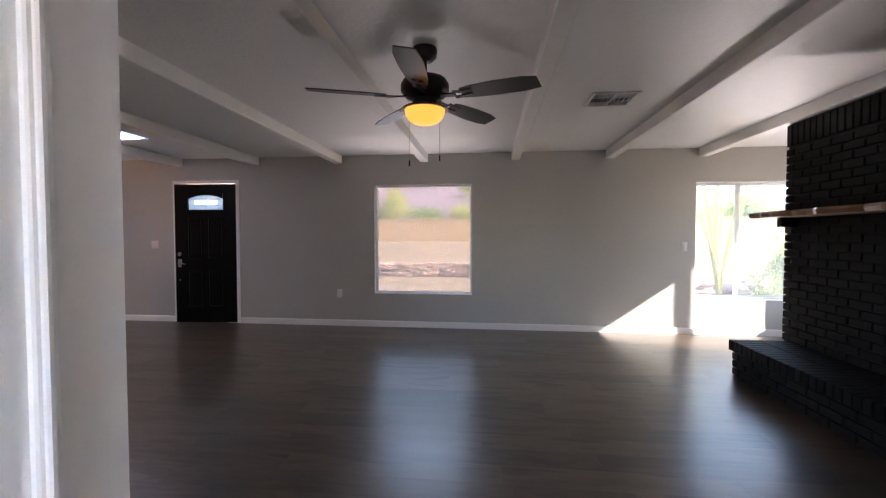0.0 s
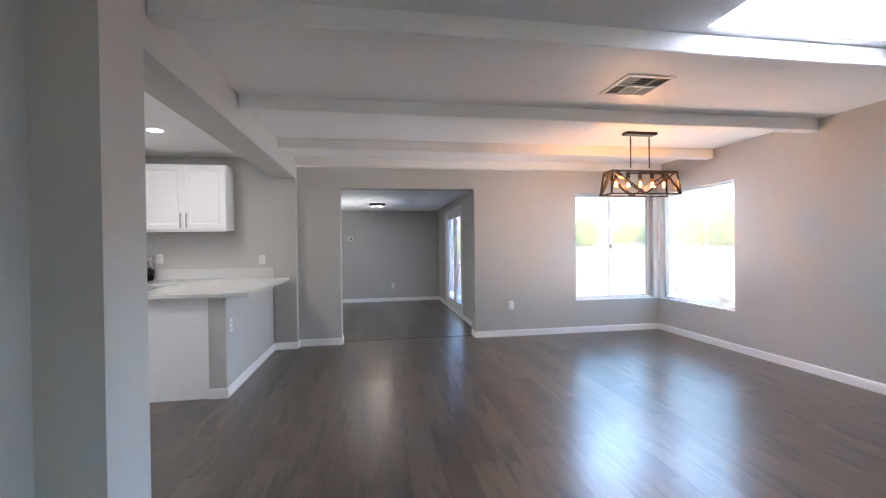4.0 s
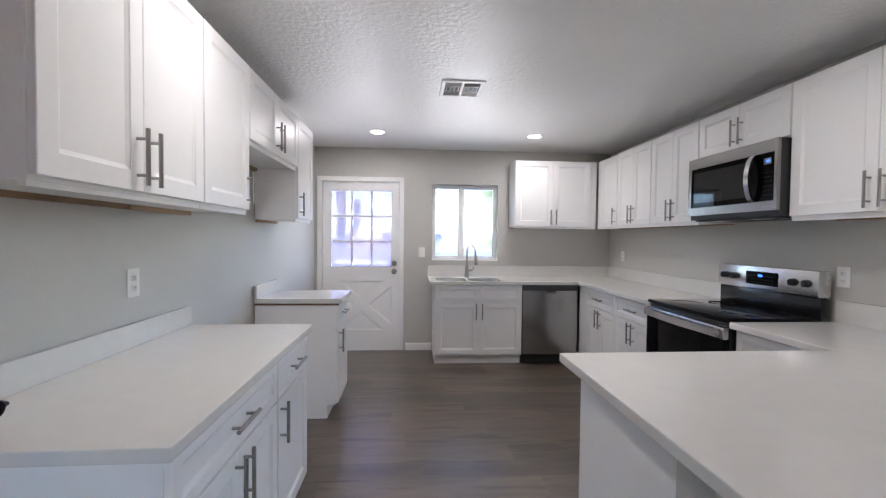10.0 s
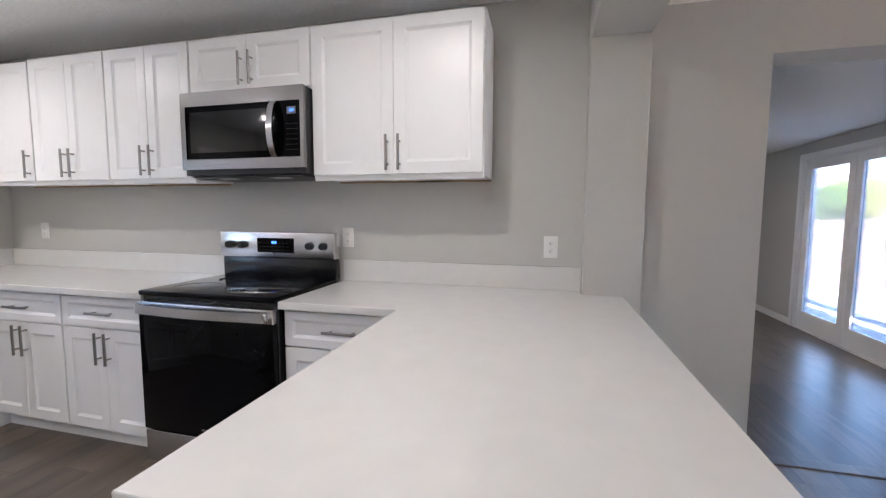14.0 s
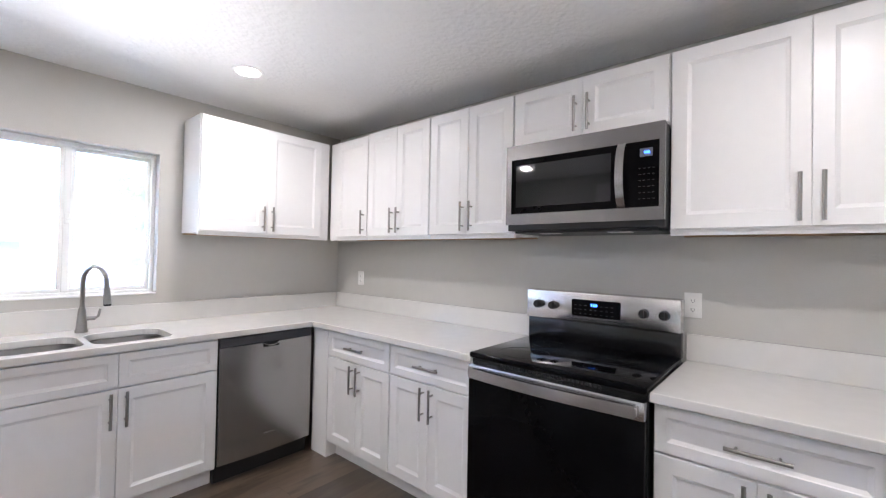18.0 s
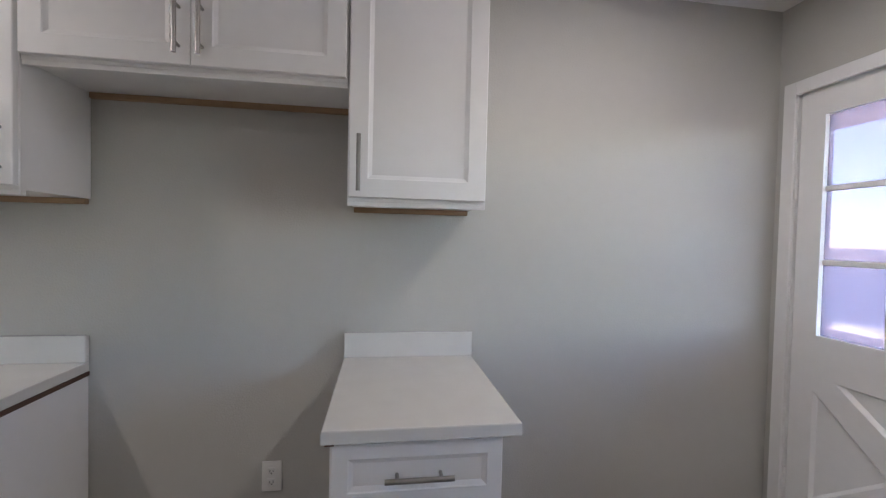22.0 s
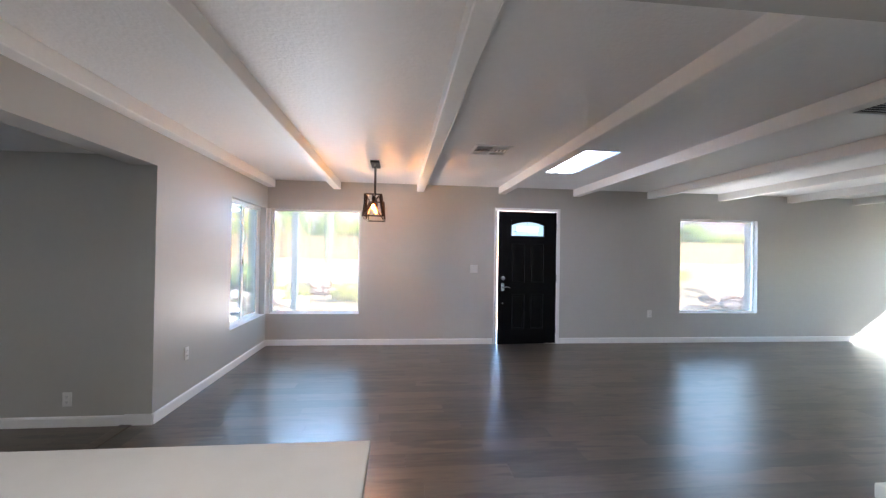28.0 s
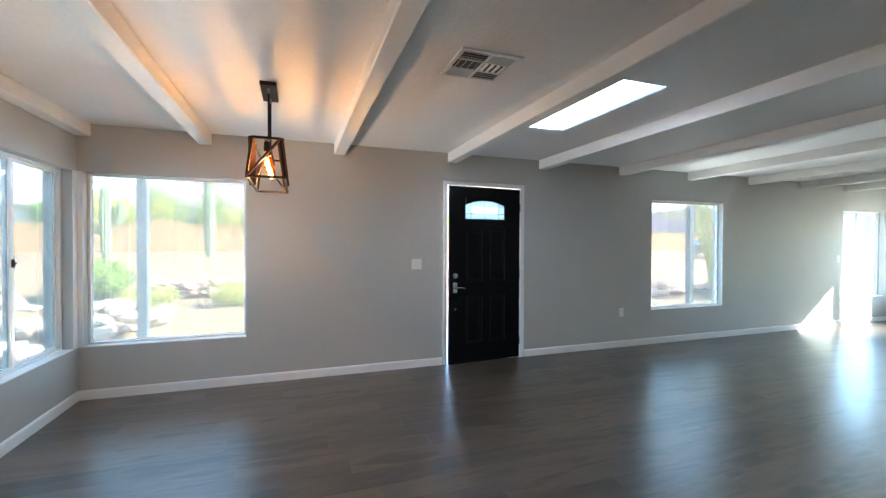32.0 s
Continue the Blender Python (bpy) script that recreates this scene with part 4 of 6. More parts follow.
# wall cabinets
wall_cabinet(pose(UPPER_W, -1.040, UP0, rz=90), 0.898, UP1 + 0.008 - UP0, "wide white shaker wall cabinet at the kitchen opening")
wall_cabinet(pose(UPPER_W, -1.798, 1.937, rz=90), 0.756, UP1 + 0.008 - 1.937, "short white shaker wall cabinet over the microwave", low=False)
wall_cabinet(pose(UPPER_W, -2.411, UP0, rz=90), 0.611, UP1 + 0.008 - UP0, "white shaker wall cabinet beside the microwave")
wall_cabinet(pose(UPPER_W, -3.023, UP0, rz=90), 0.610, UP1 + 0.008 - UP0, "white shaker wall cabinet over the counter")
wall_cabinet(pose(UPPER_W, -3.505, UP0, rz=90), 0.480, UP1 - UP0, "white shaker corner wall cabinet with one door", doors=1, side="right", cover=[(0.10, 0.476)])
wall_cabinet(pose(-6.735, UPPER_S, UP0, rz=180), 0.955, UP1 - UP0, "white shaker wall cabinet beside the window", cover=[(0.004, 0.44), (0.44, 0.876)])
wall_cabinet(pose(UPPER_E, 0.175, UP0 - 0.01, rz=-90), 0.75, UP1 - UP0 - 0.01, "white shaker wall cabinet with two doors", depth=0.288)
wall_cabinet(pose(UPPER_E, -0.577, UP0 - 0.01, rz=-90), 0.465, UP1 - UP0 - 0.01, "white shaker wall cabinet with one door", doors=1, side="right", depth=0.288)
fridge_top = wall_cabinet(pose(UPPER_E, -1.044, 1.835, rz=-90), 0.90, UP1 - 1.855, "short white shaker cabinet over the refrigerator space", low=False, depth=0.288)
wall_cabinet(pose(UPPER_E, -1.946, UP0 - 0.01, rz=-90), 0.447, UP1 - UP0 - 0.01, "white shaker wall cabinet at the end of the row", doors=1, side="left", depth=0.288)


# ---- worktops ----
def slab(bm, outline, holes, z0, z1, bevel=0.004):
    """A slab of any outline with holes, its upper and lower edges eased."""
    edges = []
    for loop in (outline, *holes):
        verts = [bm.verts.new((x, y, z1)) for x, y in loop]
        edges += [bm.edges.new((verts[i], verts[(i + 1) % len(verts)])) for i in range(len(verts))]
    bmesh.ops.triangle_fill(bm, use_beauty=True, use_dissolve=True, edges=edges)
    rims = [e for e in bm.edges if len(e.link_faces) == 1]
    ext = bmesh.ops.extrude_face_region(bm, geom=list(bm.faces))
    for v in ext["geom"]:
        if isinstance(v, bmesh.types.BMVert):
            v.co.z = z0
    bmesh.ops.recalc_face_normals(bm, faces=bm.faces)
    sharp = [e for e in bm.edges if len(e.link_faces) == 2 and e.calc_face_angle(0) > 1.2 and abs(e.verts[0].co.z - e.verts[1].co.z) < 1e-5]
    bmesh.ops.bevel(bm, geom=sharp, offset=bevel, segments=2, affect="EDGES", profile=0.5)
    return bm


def rounded(x0, x1, y0, y1, r, steps=6):
    pts = []
    for cx, cy, a0 in ((x1 - r, y1 - r, 0), (x0 + r, y1 - r, 90), (x0 + r, y0 + r, 180), (x1 - r, y0 + r, 270)):
        pts += [(cx + r * math.cos(radians(a0 + 90 * i / steps)), cy + r * math.sin(radians(a0 + 90 * i / steps))) for i in range(steps + 1)]
    return pts


BOWLS = ((-6.168, -5.835), (-6.545, -6.198))
top = thing("countertop", pose(-7.0, -3.4, BOX_TOP), "white quartz countertop running round the sink corner", "countertop", "kitchen countertops")
def counter_part(name, bm, parent, label=""):
    bmesh.ops.translate(bm, verts=bm.verts, vec=-parent.matrix_world.translation)
    return part(name, bm, QUARTZ, parent, label)
bm = bmesh.new()
slab(bm, [(-7.995, -3.795), (-5.757, -3.795), (-5.757, -3.15), (-7.345, -3.15), (-7.345, -1.808), (-7.995, -1.808)],
     [rounded(a, b, -3.585, -3.215, 0.09) for a, b in BOWLS], BOX_TOP + 0.004, TOP)
counter_part("slab", bm, top)
bm = bmesh.new()
box(bm, -7.975, -5.757, -3.797, -3.777, TOP, 1.018, 0.002)
counter_part("backsplash", bm, top)
bm = bmesh.new()
box(bm, -7.997, -7.977, -3.797, -1.808, TOP, 1.018, 0.002)
counter_part("backsplash", bm, top)
top = thing("countertop", pose(-6.9, 0.0, BOX_TOP), "white quartz peninsula countertop with an overhang", "countertop", "kitchen countertops")
bm = bmesh.new()
slab(bm, [(-7.995, -1.023), (-7.345, -1.023), (-7.345, -0.45), (-6.165, -0.45), (-6.165, 0.525), (-7.885, 0.525), (-7.885, HEAD0 - 0.005), (-7.995, HEAD0 - 0.005)], [], BOX_TOP + 0.004, TOP)
counter_part("slab", bm, top)
bm = bmesh.new()
box(bm, -7.997, -7.977, -1.023, HEAD0 - 0.003, TOP, 1.018, 0.002)
counter_part("backsplash", bm, top)
for y0, y1, words in ((-1.037, 0.243, "white quartz countertop on the short cabinet run"), (-2.42, -1.922, "small white quartz countertop on the narrow cabinet")):
    top = thing("countertop", pose(-4.8, (y0 + y1) / 2, BOX_TOP), words, "countertop", "kitchen countertops")
    bm = bmesh.new()
    slab(bm, [(-5.060, y0), (-4.435, y0), (-4.435, y1), (-5.060, y1)], [], BOX_TOP + 0.004, TOP)
    counter_part("slab", bm, top)
    bm = bmesh.new()
    box(bm, -4.455, -4.433, y0, y1 - (0.05 if y1 > 0 else 0), TOP, 0.988, 0.002)
    counter_part("backsplash", bm, top)
    bm = bmesh.new()
    end0, end1 = (y0 - 0.0025, y0 + 0.012) if y1 > 0 else (y1 - 0.028, y1 - 0.006)
    box(bm, -5.036, -4.436, end0, end1, BOX_TOP - 0.010, BOX_TOP + 0.0038)
    bmesh.ops.translate(bm, verts=bm.verts, vec=-top.matrix_world.translation)
    part("sub_top", bm, DARK_PLY, top, "dark brown plywood edge under the slab")

# ---- sink and faucet ----
sink = thing("sink", pose(-6.19, -3.4, 0.70), "double-bowl stainless steel undermount sink", "sink")
for a, b in BOWLS:
    bm = bmesh.new()
    rings = []
    for inset, z in ((-0.006, BOX_TOP + 0.003), (0.0, BOX_TOP - 0.004), (0.008, 0.72), (0.035, 0.69), (0.10, 0.685)):
        loop = rounded(a + inset, b - inset, -3.585 + inset, -3.215 - inset, max(0.09 - inset * 0.3, 0.03))
        rings.append([bm.verts.new((x + 6.19, y + 3.4, z - 0.70)) for x, y in loop])
    for low, high in zip(rings, rings[1:]):
        for i in range(len(low)):
            bm.faces.new((low[i], low[(i + 1) % len(low)], high[(i + 1) % len(low)], high[i]))
    bm.faces.new(rings[-1])
    bowl = part("bowl", bm, SINK_STEEL, sink, "", True)
    bm = bmesh.new()
    rod(bm, ((a + b) / 2 + 6.19, 0.0, -0.014), ((a + b) / 2 + 6.19, 0.0, -0.008), 0.045, sides=20)
    part("drain", bm, CHROME, bowl)
FX, FY = -6.215, -3.67
faucet = thing("kitchen_faucet", pose(FX, FY, TOP), "brushed nickel gooseneck pull-down kitchen faucet", "faucet")
bm = bmesh.new()
lathe(bm, [(0.030, 0), (0.031, 0.006), (0.026, 0.02), (0.022, 0.07), (0.019, 0.11), (0.014, 0.14)])
part("body", bm, NICKEL, faucet, "", True)
d = Vector((-0.45, 0.89, 0)).normalized()
bm = bmesh.new()
tube(bm, [Vector((0, 0, 0.13)), Vector((0, 0, 0.27))] + [d * (0.085 - 0.085 * math.cos(radians(a))) + Vector((0, 0, 0.28 + 0.085 * math.sin(radians(a)))) for a in range(0, 181, 15)] + [d * 0.172 + Vector((0, 0, 0.25))], 0.0115, 12)
part("spout", bm, NICKEL, faucet, "", True)
bm = bmesh.new()
rod(bm, d * 0.172 + Vector((0, 0, 0.255)), d * 0.180 + Vector((0, 0, 0.165)), 0.0135, 0.020, 16)
part("spray_head", bm, NICKEL, faucet, "", True)
bm = bmesh.new()
rod(bm, d * 0.180 + Vector((0, 0, 0.165)), d * 0.181 + Vector((0, 0, 0.155)), 0.018, 0.016, 16)
part("spray_face", bm, BLACK_PLASTIC, faucet)
bm = bmesh.new()
rod(bm, (-0.015, 0, 0.075), (-0.058, 0, 0.075), 0.012)
tube(bm, [(-0.055, 0, 0.075), (-0.072, 0, 0.085), (-0.080, 0, 0.125)], [0.008, 0.007, 0.006])
part("lever", bm, NICKEL, faucet, "", True)

# ---- range ----
KEY_GREY = material("dim_key_print", (0.012, 0.012, 0.013), 0.5)
RW = 0.776
stove = thing("range", pose(-7.352, -1.804, -0.010, rz=90), "stainless and black glass electric range", "range")
bm = bmesh.new()
box(bm, 0.002, RW - 0.002, 0.0, 0.60, 0.04, 0.895, 0.002)
part("body", bm, BLACK_ENAMEL, stove)
bm = bmesh.new()
box(bm, 0, RW, -0.025, 0.555, 0.895, 0.921, 0.008, 3)
part("cooktop", bm, BLACK_GLASS, stove, "black ceramic glass cooktop", True)
for x, y, r in ((0.20, 0.14, 0.115), (0.58, 0.14, 0.09), (0.20, 0.40, 0.08), (0.58, 0.40, 0.10)):
    bm = bmesh.new()
    tube(bm, [(x + r * math.cos(a), y + r * math.sin(a), 0.9210) for a in (2 * math.pi * i / 36 for i in range(37))], 0.0008, 4)
    part("burner_ring", bm, BLACK_ENAMEL, stove)
bm = bmesh.new()
box(bm, 0.0, RW, 0.545, 0.59, 0.915, 1.035, 0.006, 2)
part("back_riser", bm, BLACK_ENAMEL, stove, "black enamel riser", True)
bm = bmesh.new()
box(bm, -0.002, RW + 0.002, 0.525, 0.605, 1.035, 1.190, 0.008, 2)
panel = part("control_panel", bm, STEEL_Y, stove, "stainless control panel", True)
bm = bmesh.new()
box(bm, 0.265, 0.515, 0.520, 0.527, 1.068, 1.155, 0.003)
part("display_window", bm, BLACK_GLASS, panel)
bm = bmesh.new()
for i, x in enumerate((0.372, 0.384, 0.396)):
    box(bm, x - 0.004, x + 0.004, 0.5185, 0.5195, 1.122, 1.136)
part("clock", bm, DISPLAY, panel, "blue clock digits")
bm = bmesh.new()
for i in range(8):
    for j in range(3):
        if not (2 < i < 5 and j == 2):
            box(bm, 0.28 + 0.027 * i, 0.292 + 0.027 * i, 0.5188, 0.5198, 1.08 + 0.022 * j, 1.083 + 0.022 * j)
part("key_legend", bm, KEY_GREY, panel)
for x in (0.072, 0.160, 0.622, 0.710):
    bm = bmesh.new()
    rod(bm, (x, 0.500, 1.112), (x, 0.526, 1.112), 0.020, 0.024, 20)
    box(bm, x - 0.005, x + 0.005, 0.492, 0.506, 1.092, 1.132, 0.002)
    part("knob", bm, BLACK_PLASTIC, panel, "black control knob", True)
bm = bmesh.new()
box(bm, 0.004, RW - 0.004, -0.032, 0.0, 0.215, 0.800, 0.006, 2)
oven = part("oven_door", bm, BLACK_GLASS, stove, "black glass oven door", True)
bm = bmesh.new()
box(bm, RW / 2 - 0.032, RW / 2 + 0.032, -0.0338, -0.031, 0.246, 0.254)
part("badge", bm, NICKEL, oven, "small pale metal badge")
bm = bmesh.new()
box(bm, 0.004, RW - 0.004, -0.036, 0.0, 0.800, 0.868, 0.005, 2)
part("door_top", bm, STEEL_Y, oven, "stainless door top", True)
for i in range(26):
    x = 0.16 + 0.0175 * i
    bm = bmesh.new()
    box(bm, x, x + 0.011, -0.003, 0.0, 0.876, 0.886)
    part("vent_slot", bm, DARK_GAP, stove)
bm = bmesh.new()
pts = [(0.03 + (RW - 0.06) * i / 14, -0.062 - 0.022 * math.sin(math.pi * i / 14), 0.838) for i in range(15)]
swept = [[bm.verts.new((x, y + dy, z + dz)) for dy, dz in ((-0.008, -0.022), (0.008, -0.022), (0.008, 0.022), (-0.008, 0.022))] for x, y, z in pts]
for low, high in zip(swept, swept[1:]):
    for i in range(4):
        bm.faces.new((low[i], low[(i + 1) % 4], high[(i + 1) % 4], high[i]))
bm.faces.new(swept[0])
bm.faces.new(swept[-1][::-1])
box(bm, 0.022, 0.05, -0.066, -0.034, 0.822, 0.854, 0.003)
box(bm, RW - 0.05, RW - 0.022, -0.066, -0.034, 0.822, 0.854, 0.003)
part("handle", bm, STEEL_Y, oven, "stainless bowed handle", True)
bm = bmesh.new()
box(bm, 0.004, RW - 0.004, -0.028, 0.0, 0.045, 0.208, 0.006, 2)
part("storage_drawer", bm, STEEL_Y, stove, "stainless storage drawer", True)
for x in (0.06, RW - 0.06):
    for y in (0.08, 0.52):
        bm = bmesh.new()
        rod(bm, (x, y, 0.010), (x, y, 0.045), 0.018, sides=12)
        part("foot", bm, BLACK_PLASTIC, stove)

# ---- microwave ----
MW = 0.752
micro = thing("microwave", pose(-7.640, -1.796, 1.496, rz=90), "stainless over-the-range microwave with black glass", "microwave")
bm = bmesh.new()
box(bm, 0, MW, 0.0, 0.355, 0.0, 0.439, 0.004)
part("body", bm, BLACK_PLASTIC, micro)
bm = bmesh.new()
holed(bm, "x", -0.001, MW + 0.001, -0.020, 0.0, 0.030, 0.439, [(0.030, MW - 0.020, 0.085, 0.365)])
part("front_frame", bm, MICRO_STEEL, micro, "stainless front frame")
bm = bmesh.new()
box(bm, 0.030, MW - 0.020, -0.014, 0.0, 0.085, 0.365, 0.002)
glass = part("door_glass", bm, BLACK_GLASS, micro, "black glass door")
bm = bmesh.new()
box(bm, 0.055, 0.535, -0.0155, -0.0135, 0.12, 0.335)
part("door_screen", bm, material("dark_mesh_screen", (0.010, 0.010, 0.011), 0.05, 0, 0.1, 30), glass)
bm = bmesh.new()
tube_pts = [(0.585, -0.020 - 0.042 * math.sin(math.pi * i / 12) ** 0.6, 0.085 + 0.28 * i / 12) for i in range(13)]
swept = [[bm.verts.new((x + dx, y + dy, z)) for dx, dy in ((-0.017, -0.007), (0.017, -0.007), (0.017, 0.007), (-0.017, 0.007))] for x, y, z in tube_pts]
for low, high in zip(swept, swept[1:]):
    for i in range(4):
        bm.faces.new((low[i], low[(i + 1) % 4], high[(i + 1) % 4], high[i]))
bm.faces.new(swept[0])
bm.faces.new(swept[-1][::-1])
part("handle", bm, STEEL_Z, micro, "stainless curved handle", True)
bm = bmesh.new()
box(bm, 0.655, 0.705, -0.0155, -0.0135, 0.300, 0.335)
part("display", bm, material("grey_display", (0.10, 0.11, 0.13), 0.3), glass)
bm = bmesh.new()
for i in range(3):
    box(bm, 0.672 + 0.008 * i, 0.678 + 0.008 * i, -0.0170, -0.0158, 0.312, 0.323)
part("clock", bm, DISPLAY, glass, "blue clock digits")
for i in range(4):
    for j in range(6):
        bm = bmesh.new()
        box(bm, 0.650 + 0.018 * i, 0.659 + 0.018 * i, -0.0155, -0.0138, 0.12 + 0.026 * j, 0.1225 + 0.026 * j)
        part("key", bm, KEY_GREY, glass)
bm = bmesh.new()
box(bm, 0.03, MW - 0.03, 0.02, 0.34, -0.012, 0.0, 0.003)
part("vent_grille", bm, BLACK_PLASTIC, micro)
for x in (0.16, 0.50):
    bm = bmesh.new()
    box(bm, x, x + 0.10, 0.05, 0.11, -0.014, -0.011)
    part("lamp_lens", bm, PLASTIC, micro)

# ---- dishwasher ----
dish = thing("dishwasher", pose(-6.750, -3.192, 0, rz=180), "stainless dishwasher with a pocket handle", "dishwasher")
bm = bmesh.new()
box(bm, 0.002, 0.602, 0.0, 0.58, 0.10, BOX_TOP)
part("body", bm, BLACK_PLASTIC, dish)
bm = bmesh.new()
bow = lambda x: -0.022 - 0.014 * math.sin(math.pi * (x - 0.006) / 0.592)
for span, low, high in (((0.006, 0.255), 0.115, 0.795), ((0.255, 0.36), 0.115, 0.768), ((0.36, 0.598), 0.115, 0.795)):
    n = 12
    rows = [[bm.verts.new((x, y, z)) for y, z in ((0.0, low), (bow(x), low), (bow(x), high), (0.0, high))] for x in (span[0] + (span[1] - span[0]) * k / n for k in range(n + 1))]
    for a, b in zip(rows, rows[1:]):
        for k in range(4):
            bm.faces.new((a[k], b[k], b[(k + 1) % 4], a[(k + 1) % 4]))
    bm.faces.new(rows[0])
    bm.faces.new(rows[-1][::-1])
bmesh.ops.remove_doubles(bm, verts=bm.verts, dist=0.0005)
door = part("door", bm, STEEL_Z, dish, "brushed stainless bowed door", True)
bm = bmesh.new()
box(bm, 0.006, 0.598, -0.020, 0.0, 0.797, 0.848, 0.003)
part("control_strip", bm, material("dark_grey_strip", (0.07, 0.07, 0.075), 0.35, 0.3, 0.05, 20), dish, "dark grey control strip")
bm = bmesh.new()
box(bm, 0.255, 0.36, -0.016, 0.0, 0.768, 0.795)
part("pocket", bm, DARK_GAP, dish)
bm = bmesh.new()
tube(bm, [(0.252 + 0.0111 * i, -0.038, 0.792 - 0.016 * math.sin(math.pi * i / 10)) for i in range(11)], 0.005, 8)
part("handle", bm, CHROME, dish, "chrome pocket handle rim", True)
bm = bmesh.new()
box(bm, 0.27, 0.34, -0.0375, -0.030, 0.23, 0.236)
part("badge", bm, NICKEL, door)
bm = bmesh.new()
box(bm, 0.002, 0.602, 0.03, 0.58, 0.0, 0.10)
part("toe_panel", bm, BLACK_PLASTIC, dish, "black toe panel")


# ---- plates, outlets and switches ----
def wall_plate(m, kind, label, wide=0.072):
    """A cover plate on a wall; local: x across, y into the wall, z up."""
    plate = thing("light_switch" if kind == "switch" else "power_outlet", m, label, "switch" if kind == "switch" else "outlet", "wall plates")
    bm = bmesh.new()
    box(bm, -wide / 2, wide / 2, -0.006, 0.0, -0.058, 0.058, 0.003, 2)
    part("cover_plate", bm, PLASTIC, plate, "", True)
    n = 2 if wide > 0.1 else 1
    for i in range(n):
        x = (i - (n - 1) / 2) * 0.046
        if kind == "switch":
            bm = bmesh.new()
            box(bm, x - 0.016, x + 0.016, -0.010, -0.005, -0.033, 0.033, 0.002)
            part("rocker", bm, PLASTIC, plate)
        else:
            for z in (-0.021, 0.021):
                bm = bmesh.new()
                box(bm, x - 0.016, x + 0.016, -0.0085, -0.005, z - 0.014, z + 0.014, 0.003)
                socket = part("socket", bm, PLASTIC, plate)
                bm = bmesh.new()
                box(bm, x - 0.007, x - 0.005, -0.0092, -0.008, z - 0.003, z + 0.006)
                box(bm, x + 0.005, x + 0.007, -0.0092, -0.008, z - 0.003, z + 0.006)
                rod(bm, (x, -0.0092, z - 0.008), (x, -0.008, z - 0.008), 0.0025, sides=8)
                part("slots", bm, DARK_GAP, socket)
    return plate


wall_plate(pose(-4.96, NORTH, 1.144), "switch", "white double light switch beside the front door", 0.115)
wall_plate(pose(-2.115, NORTH, 0.46), "outlet", "white power outlet on the front wall")
wall_plate(pose(2.50, NORTH, 1.137), "switch", "white light switch beside the sunny window")
wall_plate(pose(WEST, 3.43, 0.43, rz=90), "outlet", "white power outlet on the dining wall")
wall_plate(pose(WEST, -3.46, 1.155, rz=90), "outlet", "white power outlet over the counter corner")
wall_plate(pose(WEST, -1.0, 1.15, rz=90), "outlet", "white power outlet beside the range")
wall_plate(pose(WEST, 0.175, 1.12, rz=90), "outlet", "white power outlet over the peninsula")
wall_plate(pose(-6.337, HALF_N, 0.595, rz=180), "outlet", "white power outlet on the half wall")
wall_plate(pose(-5.688, SOUTH, 1.175, rz=180), "switch", "white light switch beside the back door")
wall_plate(pose(KITCHEN_EAST, 0.272, 1.06, rz=-90), "switch", "white light switch over the short counter")
wall_plate(pose(KITCHEN_EAST, -0.627, 1.15, rz=-90), "outlet", "white power outlet over the short counter")
wall_plate(pose(KITCHEN_EAST, -1.66, 0.44, rz=-90), "outlet", "white power outlet in the refrigerator space")
wall_plate(pose(-9.905, DEN_NORTH, 0.90), "switch", "white light switch beside the french doors")
wall_plate(pose(DEN_WEST + 0.0, 2.0, 0.28, rz=90), "outlet", "white power outlet in the adjoining room")
wall_plate(pose(-8.79, DEN_NORTH, 0.125), "outlet", "white power outlet low on the den wall")
thermo = thing("thermostat", pose(DEN_WEST, 0.975, 1.46, rz=90), "small white thermostat on the den wall", "thermostat")
bm = bmesh.new()
box(bm, -0.065, 0.065, -0.028, 0.0, -0.045, 0.045, 0.006, 2)
part("case", bm, PLASTIC, thermo, "", True)
bm = bmesh.new()
box(bm, -0.01, 0.045, -0.0295, -0.027, -0.02, 0.025)
part("screen", bm, BLACK_GLASS, thermo)


